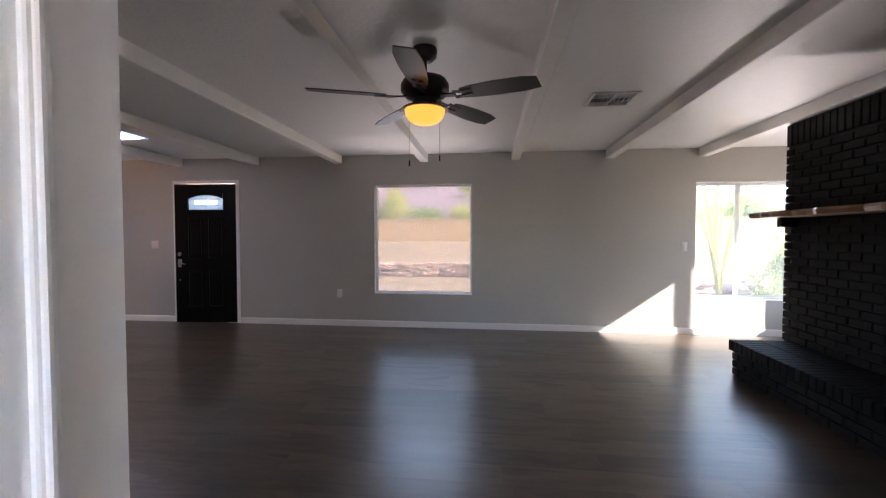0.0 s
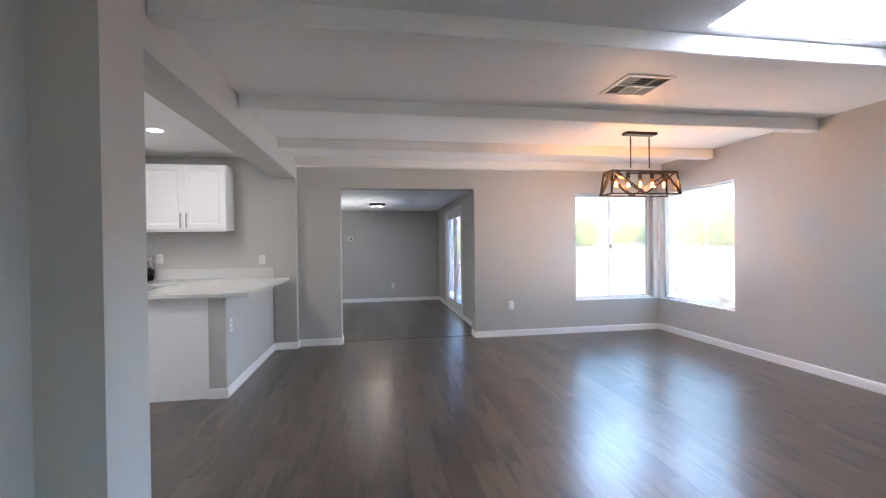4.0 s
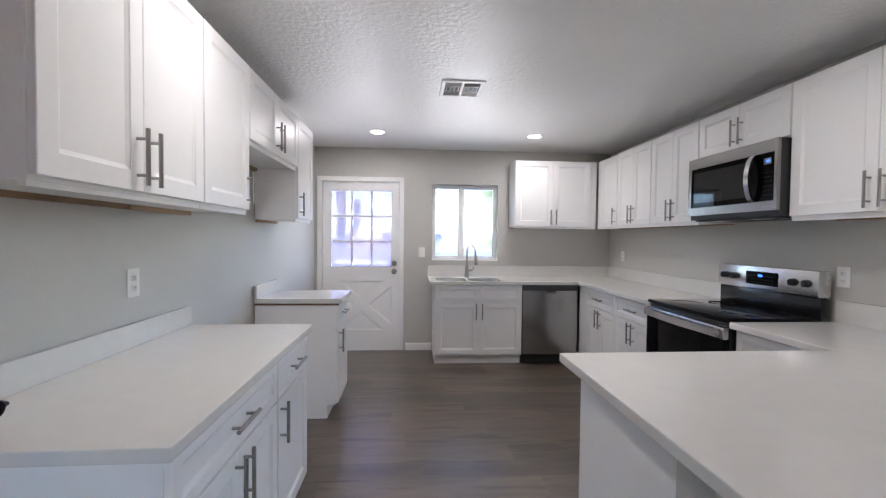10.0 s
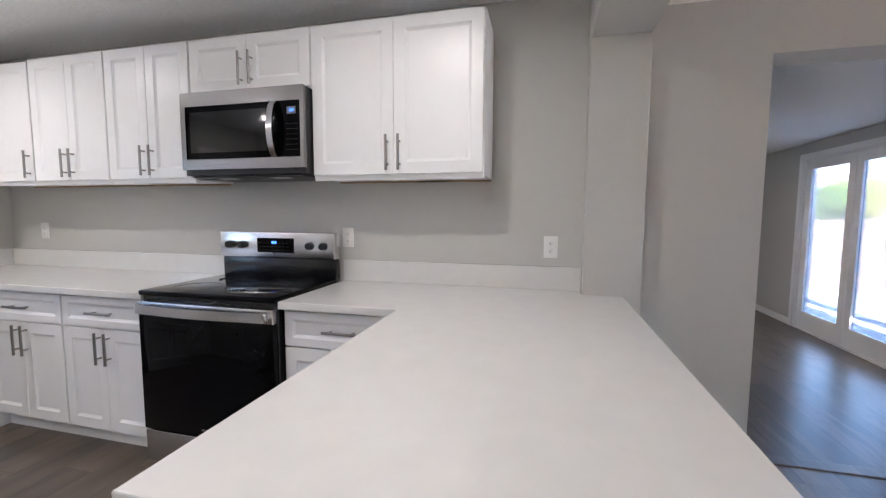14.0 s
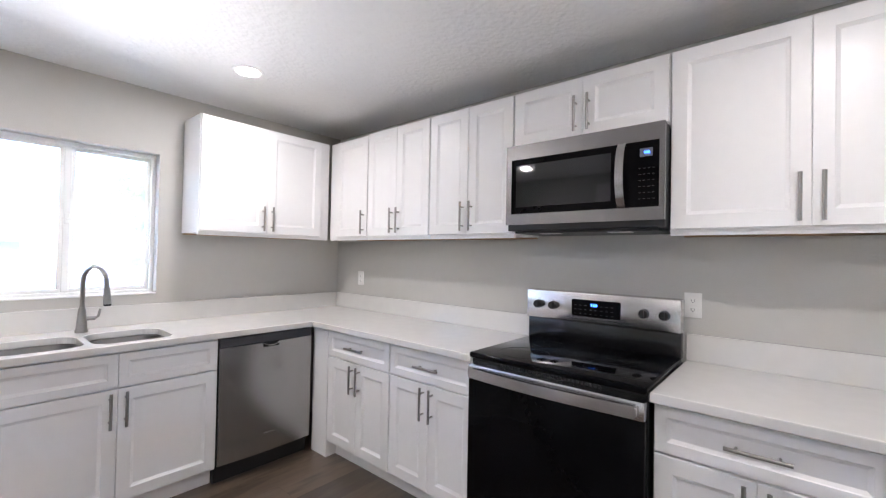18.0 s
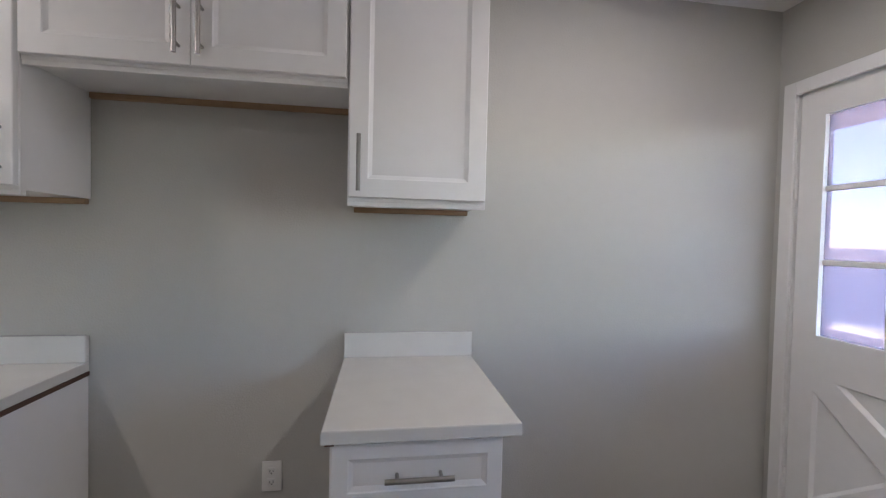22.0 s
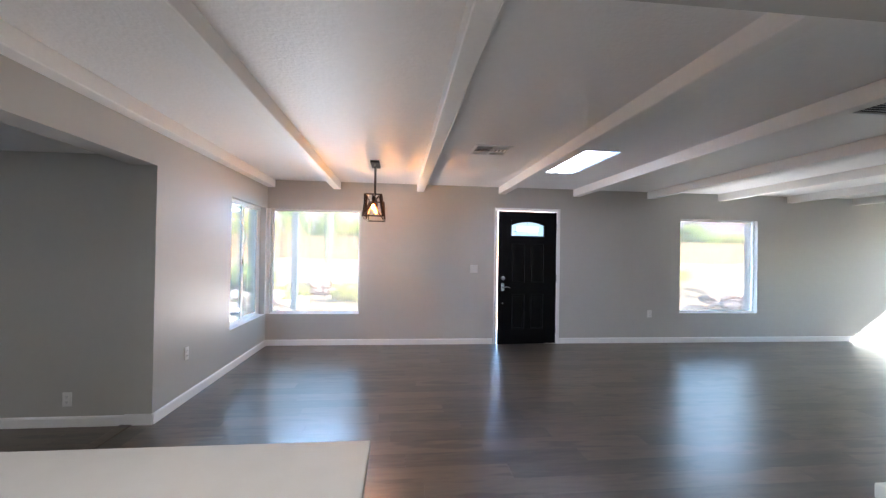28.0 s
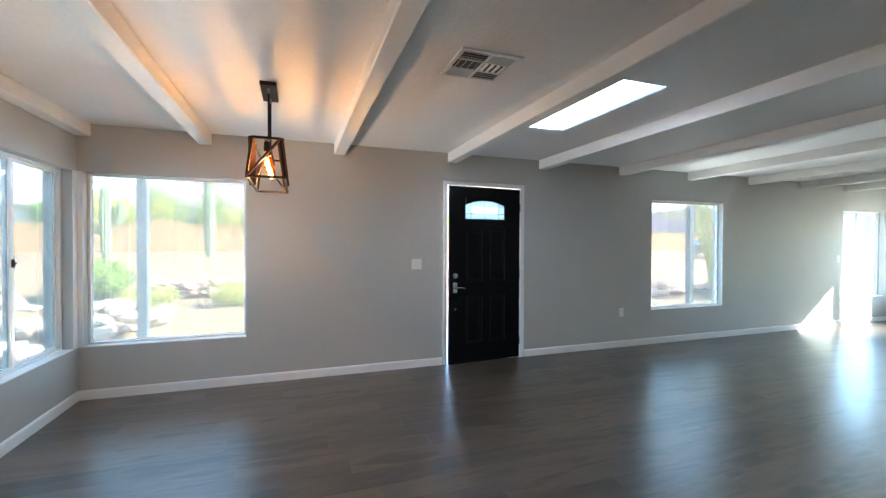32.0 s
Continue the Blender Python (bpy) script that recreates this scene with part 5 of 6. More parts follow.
# ---- ceiling fittings ----
def register(x0, x1, y0, y1, z, label, slats=8, cross=True, along="x"):
    """A stamped ceiling register: frame, blades and a dark throat."""
    vent = thing("ceiling_vent", pose((x0 + x1) / 2, (y0 + y1) / 2, z), label, "vent", "ceiling vents")
    a, b = (x1 - x0) / 2, (y1 - y0) / 2
    f = 0.028
    bm = bmesh.new()
    for p in ((-a, a, -b, -b + f), (-a, a, b - f, b), (-a, -a + f, -b + f, b - f), (a - f, a, -b + f, b - f)):
        box(bm, *p, -0.010, 0.0, 0.003)
    if cross:
        box(bm, -0.008, 0.008, -b + f, b - f, -0.009, 0.0)
        for k in (-1 / 3, 1 / 3):
            box(bm, -a + f, a - f, b * 2 * k / 2 - 0.006, b * 2 * k / 2 + 0.006, -0.0085, 0.0)
    part("frame", bm, TRIM, vent, "white stamped metal frame")
    bm = bmesh.new()
    box(bm, -a + f, a - f, -b + f, b - f, -0.0015, -0.0005)
    part("backing", bm, GREY_THROAT, vent)
    if not cross:
        for i in range(slats):
            k = (i + 0.5) / slats * 2 - 1
            bm = bmesh.new()
            bar(bm, (-a + f, k * (b - f), -0.006), (a - f, k * (b - f), -0.006), 0.002, 0.012, (0, 0.7, 0.7))
            part("slat", bm, TRIM, vent)
        return vent
    for i in range(2):
        for j in range(3):
            x0_, x1_ = (-a + f, -0.008) if i == 0 else (0.008, a - f)
            y0_, y1_ = -b + f + (2 * (b - f) / 3) * j, -b + f + (2 * (b - f) / 3) * (j + 1)
            way = 1 if i == 0 else -1
            for n in range(slats // 2):
                u = (n + 0.5) / (slats // 2)
                bm = bmesh.new()
                if j == 1:
                    x = x0_ + (x1_ - x0_) * u
                    bar(bm, (x, y0_, -0.006), (x, y1_, -0.006), 0.0015, 0.015, (0.75 * way, 0, 0.66))
                else:
                    y = y0_ + (y1_ - y0_) * u
                    bar(bm, (x0_, y, -0.006), (x1_, y, -0.006), 0.0015, 0.015, (0, 0.75 * way * (1 - j), 0.66))
                part("slat", bm, TRIM, vent)
    return vent


register(-5.40, -5.03, 3.27, 3.64, CEIL, "white square ceiling vent near the pendant", 9)
register(0.80, 1.17, 3.40, 3.76, CEIL, "white square ceiling vent in the living room", 9)
register(-6.055, -5.76, -1.915, -1.605, CEIL - 0.005, "white square ceiling vent in the kitchen", 8, True, "y")
register(-3.05, -2.42, 1.40, 2.02, CEIL, "large white return air grille with dark slots", 15, False, "x")


def downlight(x, y, z):
    lamp = thing("recessed_light", pose(x, y, z), "round white recessed ceiling light, lit", "lamp", "recessed kitchen lights")
    bm = bmesh.new()
    lathe(bm, [(0.062, -0.004), (0.068, -0.006), (0.084, -0.004), (0.086, 0.0)], sides=32)
    part("trim_ring", bm, TRIM, lamp, "", True)
    bm = bmesh.new()
    lathe(bm, [(0.0601, -0.0068), (0.062, -0.0066)], sides=32)
    part("lens", bm, CAN_GLOW, lamp, "glowing white lens")
    data = bpy.data.lights.new("recessed_light_beam", "AREA")
    data.shape, data.size, data.energy, data.color, data.spread = "DISK", 0.11, CAN_WATTS, (1.0, 0.94, 0.87), radians(178)
    beam = new("recessed_light_beam", data)
    beam.matrix_world = pose(x, y, z - 0.009)


CAN_WATTS = 0.128
for x, y in ((-6.81, -3.03), (-5.22, -3.03), (-6.80, -0.46), (-5.18, -0.43)):
    downlight(x, y, CEIL - 0.005)

# ceiling fan
FAN = Vector((-0.39, 2.50, CEIL))
fan = thing("ceiling_fan", pose(*FAN), "dark bronze five-blade ceiling fan with a lit amber bowl", "fan")
bm = bmesh.new()
lathe(bm, [(0.072, 0.0), (0.075, -0.02), (0.068, -0.055), (0.045, -0.075), (0.02, -0.08)])
part("canopy", bm, BRONZE, fan, "", True)
bm = bmesh.new()
rod(bm, (0, 0, -0.16), (0, 0, -0.07), 0.013)
part("downrod", bm, BRONZE, fan, "", True)
bm = bmesh.new()
lathe(bm, [(0.02, -0.15), (0.06, -0.16), (0.125, -0.185), (0.145, -0.215), (0.145, -0.255), (0.12, -0.285), (0.075, -0.305), (0.075, -0.345), (0.125, -0.352), (0.138, -0.358), (0.138, -0.366), (0.05, -0.366)], sides=36)
part("motor_housing", bm, BRONZE, fan, "", True)
bm = bmesh.new()
lathe(bm, [(0.05, -0.366), (0.122, -0.366), (0.120, -0.383), (0.104, -0.418), (0.074, -0.440), (0.035, -0.452), (0.004, -0.455)], sides=36)
part("light_bowl", bm, BOWL_GLOW, fan, "glowing amber glass bowl", True)
for k in range(5):
    a = radians(55 + 72 * k)
    turn = Matrix.Rotation(a, 4, "Z") @ Matrix.Translation((0, 0, -0.292)) @ Matrix.Rotation(radians(-12), 4, "X")
    bm = bmesh.new()
    outline = [(0.235, -0.048), (0.30, -0.062), (0.45, -0.072), (0.60, -0.070), (0.675, -0.052), (0.685, 0.052), (0.60, 0.068), (0.45, 0.070), (0.30, 0.060), (0.235, 0.048)]
    low = [bm.verts.new((x, y, -0.003)) for x, y in outline]
    high = [bm.verts.new((x, y, 0.003)) for x, y in outline]
    bm.faces.new(low[::-1])
    bm.faces.new(high)
    for i in range(len(low)):
        bm.faces.new((low[i], low[(i + 1) % len(low)], high[(i + 1) % len(low)], high[i]))
    bmesh.ops.transform(bm, verts=bm.verts, matrix=turn)
    blade = part("blade", bm, BLADE_WOOD, fan, "dark walnut blade")
    bm = bmesh.new()
    bar(bm, (0.10, 0, 0.004), (0.20, 0, -0.006), 0.035, 0.008)
    bar(bm, (0.19, -0.03, -0.006), (0.30, -0.02, -0.006), 0.022, 0.006)
    bar(bm, (0.19, 0.03, -0.006), (0.30, 0.02, -0.006), 0.022, 0.006)
    bmesh.ops.transform(bm, verts=bm.verts, matrix=turn)
    part("blade_iron", bm, BRONZE, blade)
for x, y, z in ((-0.10, 0.02, -0.66), (0.085, 0.03, -0.63)):
    bm = bmesh.new()
    rod(bm, (x, y, z), (x, y, -0.36), 0.0012, sides=6)
    chain = part("pull_chain", bm, NICKEL, fan)
    bm = bmesh.new()
    rod(bm, (x, y, z - 0.035), (x, y, z), 0.006, 0.005, 10)
    part("pull_knob", bm, BRONZE, chain)

# dining pendant: a long wooden cage with five bulbs, along y
PEND = Vector((-6.385, 4.29, CEIL))
pend = thing("pendant_light", pose(*PEND), "dark wood box-frame pendant with five lit filament bulbs", "lamp")
bm = bmesh.new()
box(bm, -0.05, 0.05, -0.17, 0.17, -0.025, 0.0, 0.004)
part("canopy", bm, BRONZE, pend)
for y in (-0.105, 0.105):
    bm = bmesh.new()
    rod(bm, (0, y, -0.36), (0, y, -0.05), 0.006)
    part("rod", bm, BRONZE, pend)
    bm = bmesh.new()
    for i in range(3):
        bmesh.ops.create_uvsphere(bm, u_segments=8, v_segments=6, radius=0.009, matrix=Matrix.Translation((0, y, -0.03 - 0.011 * i)))
    part("chain_link", bm, NICKEL, pend)
T, B, LY0, LY1 = -0.405, -0.640, -0.385, 0.385
TX, BX = 0.078, 0.105
corner = lambda sx, y, z: Vector((sx * (TX if z == T else BX), y * (0.93 if z == T else 1.0), z))
WOODY = material("brown_stained_wood", (0.034, 0.013, 0.005), 0.5, 0, 0.3, 18, 0.3, 120)
for z in (T, B):
    for sx in (-1, 1):
        bm = bmesh.new()
        bar(bm, corner(sx, LY0, z), corner(sx, LY1, z), 0.014, 0.014)
        part("rail", bm, BRONZE, pend)
    for y in (LY0, LY1):
        bm = bmesh.new()
        bar(bm, corner(-1, y, z), corner(1, y, z), 0.014, 0.014)
        part("end_rail", bm, BRONZE, pend)
for sx in (-1, 1):
    for y in (LY0, LY1):
        bm = bmesh.new()
        bar(bm, corner(sx, y, B), corner(sx, y, T), 0.014, 0.014, (1, 0, 0))
        part("upright", bm, BRONZE, pend)
    for a, b in (((LY0, T), (-0.02, B)), ((-0.02, B), (LY1, T))):
        bm = bmesh.new()
        bar(bm, corner(sx, *a), corner(sx, *b), 0.014, 0.040, (1, 0, 0.2))
        part("brace", bm, WOODY, pend, "brown stained wooden brace")
for y, s in ((LY0, 1), (LY1, -1)):
    bm = bmesh.new()
    bar(bm, corner(-s, y, B), corner(s, y, T), 0.012, 0.034, (0, 1, 0))
    part("end_brace", bm, WOODY, pend, "brown stained wooden brace")
bm = bmesh.new()
bar(bm, (0, -0.355, T), (0, 0.355, T), 0.02, 0.012)
part("lamp_bar", bm, BRONZE, pend)
for i in range(5):
    y = -0.27 + 0.135 * i
    bm = bmesh.new()
    lathe(bm, [(0.018, T - 0.065), (0.020, T - 0.06), (0.018, T - 0.005), (0.010, T)], (0, y, 0), 16)
    socket = part("socket", bm, BRONZE, pend)
    bm = bmesh.new()
    lathe(bm, [(0.005, T - 0.165), (0.02, T - 0.155), (0.030, T - 0.130), (0.026, T - 0.10), (0.016, T - 0.075), (0.014, T - 0.066)], (0, y, 0), 16)
    bulb = part("bulb", bm, AMBER, socket, "amber glass bulb", True)
    bulb.visible_shadow = False
    bm = bmesh.new()
    rod(bm, (0, y, T - 0.148), (0, y, T - 0.104), 0.0105, 0.007, 12)
    part("filament", bm, BULB_GLOW, socket, "glowing filament", True)

# den ceiling light
lamp = thing("flush_light", pose(-11.25, 1.635, DEN_CEIL), "flush ceiling light with small spots", "lamp")
bm = bmesh.new()
lathe(bm, [(0.03, -0.05), (0.15, -0.045), (0.17, -0.02), (0.17, 0.0)], sides=28)
part("base", bm, BRONZE, lamp, "", True)
for k in range(3):
    a = radians(20 + 120 * k)
    bm = bmesh.new()
    rod(bm, (0.1 * math.cos(a), 0.1 * math.sin(a), -0.052), (0.1 * math.cos(a), 0.1 * math.sin(a), -0.044), 0.028)
    part("spot_lens", bm, CAN_GLOW, lamp)

data = bpy.data.lights.new("den_light_beam", "AREA")
data.shape, data.size, data.energy, data.color = "DISK", 0.10, 0.08, (1.0, 0.78, 0.60)
beam = new("den_light_beam", data)
beam.matrix_world = pose(-11.25, 1.635, DEN_CEIL - 0.056)

# sunglasses left on the short counter
glasses = thing("sunglasses", pose(-4.56, 0.14, TOP, rz=-105) @ Matrix.Diagonal((1.15, 1.15, 1.15, 1)), "black sunglasses lying on the counter", "sunglasses")
for sx in (-1, 1):
    bm = bmesh.new()
    bmesh.ops.create_uvsphere(bm, u_segments=16, v_segments=8, radius=0.026, matrix=Matrix.LocRotScale((sx * 0.034, 0, 0.024), None, (1.05, 0.16, 0.85)))
    part("lens", bm, BLACK_GLASS, glasses, "", True)
bm = bmesh.new()
box(bm, -0.012, 0.012, -0.005, 0.003, 0.026, 0.034, 0.002)
part("bridge", bm, BLACK_PLASTIC, glasses)
for sx in (-1, 1):
    bm = bmesh.new()
    tube(bm, [(sx * 0.062, 0, 0.030), (sx * 0.066, 0.02, 0.030), (sx * 0.064, 0.09, 0.020), (sx * 0.056, 0.135, 0.006)], [0.005, 0.0045, 0.004, 0.004], 8)
    part("temple", bm, BLACK_PLASTIC, glasses, "", True)


# ---- fireplace ----
FIRE0, FIRE1, FACE = 2.25, 4.16, 2.71
fire = thing("fireplace", pose(FACE, (FIRE0 + FIRE1) / 2, 0), "black painted brick fireplace with a raised hearth", "fireplace")
FO = fire.matrix_world.translation.copy()


def fire_part(name, bm, mat, parent=None, label=""):
    bmesh.ops.translate(bm, verts=bm.verts, vec=-FO)
    return part(name, bm, mat, parent or fire, label)


bm = bmesh.new()
box(bm, FACE + 0.008, 2.768, FIRE0, FIRE1 - 0.008, 0, 2.289)
box(bm, 2.768, 3.6, FIRE0, FIRE1 - 0.008, 0, CEIL - 0.001)
chimney = fire_part("chimney_breast", bm, MORTAR)
bm = bmesh.new()
box(bm, 2.25, FACE + 0.008, FIRE0, 4.072, 0, 0.225)
box(bm, 2.25, FACE + 0.008, FIRE0, 4.072, 0.225, 0.312)
hearth = fire_part("hearth", bm, MORTAR)


def brick_mesh(lx, ly, lz):
    bm = bmesh.new()
    box(bm, -lx / 2, lx / 2, -ly / 2, ly / 2, -lz / 2, lz / 2, 0.004)
    return finish("brick", bm, BRICK)


def brick(mesh, parent, x, y, z):
    ob = new("brick", mesh)
    ob.parent = parent
    ob.location = Vector((x, y, z)) - FO + Vector((random.uniform(-0.002, 0.002), 0, 0))
    ob.rotation_euler = (random.uniform(-0.008, 0.008), 0, random.uniform(-0.012, 0.012))


STRETCH, HALF, SOLDIER, ROWLOCK = brick_mesh(0.03, 0.193, 0.060), brick_mesh(0.03, 0.093, 0.060), brick_mesh(0.03, 0.060, 0.193), brick_mesh(0.245, 0.062, 0.094)
course = 0.070
for j in range(25):
    z = 0.35 + course * j
    y = FIRE1 - (0.10 if j % 2 else 0.05)
    if j % 2 == 0:
        brick(HALF, chimney, FACE + 0.004, y, z)
        y -= 0.15
    while y - 0.10 > FIRE0:
        brick(STRETCH, chimney, FACE + 0.004, y, z)
        y -= 0.203
for i in range(27):
    brick(SOLDIER, chimney, FACE + 0.004, FIRE1 - 0.035 - 0.070 * i, 2.182)
for j in range(3):
    z = 0.036 + course * j
    y = 4.08 - (0.10 if j % 2 else 0.05)
    if j % 2 == 0:
        brick(HALF, hearth, 2.245, y, z)
        y -= 0.15
    while y - 0.10 > FIRE0:
        brick(STRETCH, hearth, 2.245, y, z)
        y -= 0.203
for i in range(26):
    for x in (2.328, 2.582):
        brick(ROWLOCK, hearth, x, 4.065 - 0.070 * i, 0.272)
mantel = thing("mantel_shelf", pose(2.57, 3.3, 1.44), "varnished live-edge wooden mantel shelf on brackets", "shelf")
bm = bmesh.new()
n = 24
rows = []
for i in range(n + 1):
    y = -1.0 + 1.93 * i / n
    front = -0.165 + 0.02 * math.sin(i * 0.9) + 0.012 * math.sin(i * 2.3) + (0.03 if i == n else 0)
    rows.append([bm.verts.new(p) for p in ((0.138, y, 0), (front + 0.012, y, 0), (front, y, 0.028), (front + 0.008, y, 0.048), (0.138, y, 0.050))])
for low, high in zip(rows, rows[1:]):
    for i in range(5):
        bm.faces.new((low[i], low[(i + 1) % 5], high[(i + 1) % 5], high[i]))
bm.faces.new(rows[0])
bm.faces.new(rows[-1][::-1])
part("board", bm, MANTEL_WOOD, mantel)
for y in (0.70, -0.4):
    bm = bmesh.new()
    box(bm, -0.02, 0.124, y - 0.03, y + 0.03, -0.085, 0.0, 0.004)
    part("bracket", bm, BLACK_ENAMEL, mantel, "black bracket")

# ---- outdoors ----
def ground_z(y):
    """The yard is level by the house and rises gently beyond the stones."""
    if y < 14.4:
        return -0.16
    return -0.16 + min(0.3 * (y - 14.4), 0.24) + 0.052 * max(0.0, min(y, 30) - 15.2)


bm = bmesh.new()
strips = [[bm.verts.new((x, y, ground_z(y))) for x in (-600, 600)] for y in (-600, 14.4, 15.2, 30, 600)]
for low, high in zip(strips, strips[1:]):
    bm.faces.new((low[0], low[1], high[1], high[0]))
structure("ground", bm, DESERT, "pale tan desert gravel yard", "ground")
bm = bmesh.new()
box(bm, -9.5, 4.6, 5.84, 7.7, -0.30, -0.06, 0.01)
structure("pavement_porch", bm, PATIO, "pale concrete porch slab", "pavement")
bm = bmesh.new()
box(bm, -9.0, 1.0, -7.5, -3.95, -0.30, -0.06, 0.01)
structure("pavement_patio", bm, PATIO, "pale concrete patio slab", "pavement")
# unseen slab, added to throw more daylight into the den
bm = bmesh.new()
box(bm, -16.0, -8.4, 3.33, 5.7, -0.30, -0.13, 0.01)
structure("pavement_side", bm, PATIO, "added pale slab bouncing daylight through the french doors", "pavement")
porch = thing("porch_frame", pose(-2.5, 7.4, -0.06), "porch posts in a shaded blue-grey under a long beam", "porch")
bm = bmesh.new()
box(bm, -6.8, 3.95, -0.06, 0.06, 2.48, 2.66, 0.004)
part("beam", bm, SHADED_POST, porch)
for x in (-5.52, -1.0, 3.67):
    bm = bmesh.new()
    box(bm, x - 0.055, x + 0.055, -0.055, 0.055, 0.0, 2.48, 0.004)
    part("post", bm, SHADED_POST, porch)
patio = thing("patio_roof", pose(-5.0, -4.65, 2.22), "pale pinkish painted eave over the patio", "roof")
bm = bmesh.new()
box(bm, -4.0, 4.0, -0.68, 0.69, 0.06, 0.22)
part("roof", bm, STUCCO, patio)
for k in range(13):
    bm = bmesh.new()
    box(bm, -3.9 + 0.64 * k, -3.85 + 0.64 * k, -0.66, 0.69, 0.0, 0.06)
    part("rafter", bm, STUCCO, patio)
bm = bmesh.new()
box(bm, -4.0, 4.0, -0.705, -0.68, 0.0, 0.22)
part("fascia", bm, STUCCO, patio)


def block_wall(name, x0, x1, y0, y1, h, mat, words):
    wall = thing(name, pose((x0 + x1) / 2, (y0 + y1) / 2, ground_z(y0)), words, "wall")
    a, b = (x1 - x0) / 2, (y1 - y0) / 2
    bm = bmesh.new()
    box(bm, -a, a, -b, b, 0, h)
    part("wall", bm, mat, wall)
    bm = bmesh.new()
    box(bm, -a - 0.03, a + 0.03, -b - 0.03, b + 0.03, h, h + 0.09, 0.01)
    part("coping", bm, mat, wall)
    return wall


front_wall = block_wall("yard_wall", -30, 40, 30.0, 30.2, 1.55, TAN_BLOCK, "tan rendered block wall across the front yard")
bm = bmesh.new()
box(bm, -19.3, -17.7, -0.16, 0.16, 0, 1.85, 0.02)
part("pier", bm, TAN_BLOCK, front_wall)
block_wall("yard_wall", -30, 20, -11.6, -11.4, 1.06, PALE_BLOCK, "pale painted block wall behind the patio")


# stones
def stone_mesh(seed, mat=STONE):
    rng = random.Random(seed)
    bm = bmesh.new()
    bmesh.ops.create_icosphere(bm, subdivisions=2, radius=0.5)
    for v in bm.verts:
        v.co *= 1 + 0.28 * noise.noise(v.co * 2.1 + Vector((seed * 7.3, 0, 0)))
        v.co.z *= 0.62
    return finish("stone", bm, mat)


STONES = [stone_mesh(k) for k in range(5)]
BOULDERS = [stone_mesh(k, PALE_STONE) for k in range(5)]


def stones(words, count, x0, x1, y0, y1, high, small, large, seed, core=0.0, shapes=STONES):
    rng = random.Random(seed)
    heap = thing("rock_border", pose((x0 + x1) / 2, (y0 + y1) / 2, -0.16), words, "rocks", "stone borders")
    if core:
        bm = bmesh.new()
        box(bm, (x0 - x1) / 2, (x1 - x0) / 2, (y0 - y1) / 2 + 0.1, (y1 - y0) / 2 - 0.1, -0.05, core, 0.06, 2)
        part("rubble_core", bm, STONE, heap)
    for i in range(count):
        u = rng.random()
        s = rng.uniform(small, large)
        ob = new("stone", shapes[rng.randrange(5)])
        ob.parent = heap
        ob.location = ((u - 0.5) * (x1 - x0), (rng.random() - 0.5) * (y1 - y0), s * 0.22 + high * rng.random() ** 1.5)
        ob.rotation_euler = (rng.uniform(-0.3, 0.3), rng.uniform(-0.3, 0.3), rng.uniform(0, 6.3))
        ob.scale = (s, s * rng.uniform(0.7, 1.1), s * rng.uniform(0.6, 1.0))


stones("low heap of rocks beside the corner window", 26, -10.6, -9.0, 7.0, 8.0, 0.15, 0.2, 0.45, 6, shapes=BOULDERS)
stones("border of stacked pink rubble stones", 298, -1.8, 0.9, 14.2, 14.7, 0.44, 0.11, 0.23, 3, 0.16)
stones("long border of stacked pink rubble stones", 298, -4.5, -1.8, 14.2, 14.7, 0.44, 0.11, 0.23, 33, 0.16)
stones("border of stacked pink rubble stones by the bush", 290, -9.9, -4.4, 14.2, 14.8, 0.42, 0.15, 0.34, 13, 0.24)
stones("heap of pale boulders near the porch", 90, -11.2, -8.5, 8.6, 10.4, 0.45, 0.2, 0.5, 4, shapes=BOULDERS)
stones("border of stones by the east yard", 50, 3.2, 7.5, 10.5, 11.8, 0.2, 0.25, 0.6, 5)


# plants
def leaf_cloud(bm, centre, size, count, leaf, rng, hollow=0.35):
    """Small leaves scattered in a lumpy ball."""
    lumps = [(Vector((rng.gauss(0, 0.42), rng.gauss(0, 0.42), rng.uniform(-0.5, 0.6))), rng.uniform(0.3, 0.55)) for _ in range(12)]
    for _ in range(count):
        c, r = lumps[rng.randrange(len(lumps))]
        p = Vector((rng.gauss(0, 1), rng.gauss(0, 1), rng.gauss(0, 1))).normalized() * r * rng.uniform(hollow, 1.05) + c
        p = Vector(centre) + Vector((p.x * size[0], p.y * size[1], p.z * size[2]))
        turn = Euler((rng.uniform(0, 6.3), rng.uniform(0, 6.3), rng.uniform(0, 6.3))).to_matrix()
        k = leaf * rng.uniform(0.6, 1.4)
        bm.faces.new([bm.verts.new(p + turn @ Vector(q) * k) for q in ((-1, 0, 0), (0, -0.45, 0.1), (1, 0, 0), (0, 0.45, 0.1))])


def bush(x, y, size, mat, words, count=1400, leaf=0.05, seed=1, name="bush", group=""):
    rng = random.Random(seed)
    plant = thing(name, pose(x, y, ground_z(y)), words, name, group)
    bm = bmesh.new()
    for _ in range(14):
        a = rng.uniform(0, 6.3)
        tube(bm, [(0, 0, 0), (math.cos(a) * size[0] * 0.3, math.sin(a) * size[1] * 0.3, size[2] * 0.6), (math.cos(a) * size[0] * 0.6, math.sin(a) * size[1] * 0.6, size[2] * 1.1)], [0.02, 0.012, 0.004], 5)
    part("trunk" if name == "tree" else "branch", bm, BARK, plant)
    bm = bmesh.new()
    leaf_cloud(bm, (0, 0, size[2] * 0.75), size, count, leaf, rng)
    part("crown", bm, mat, plant)


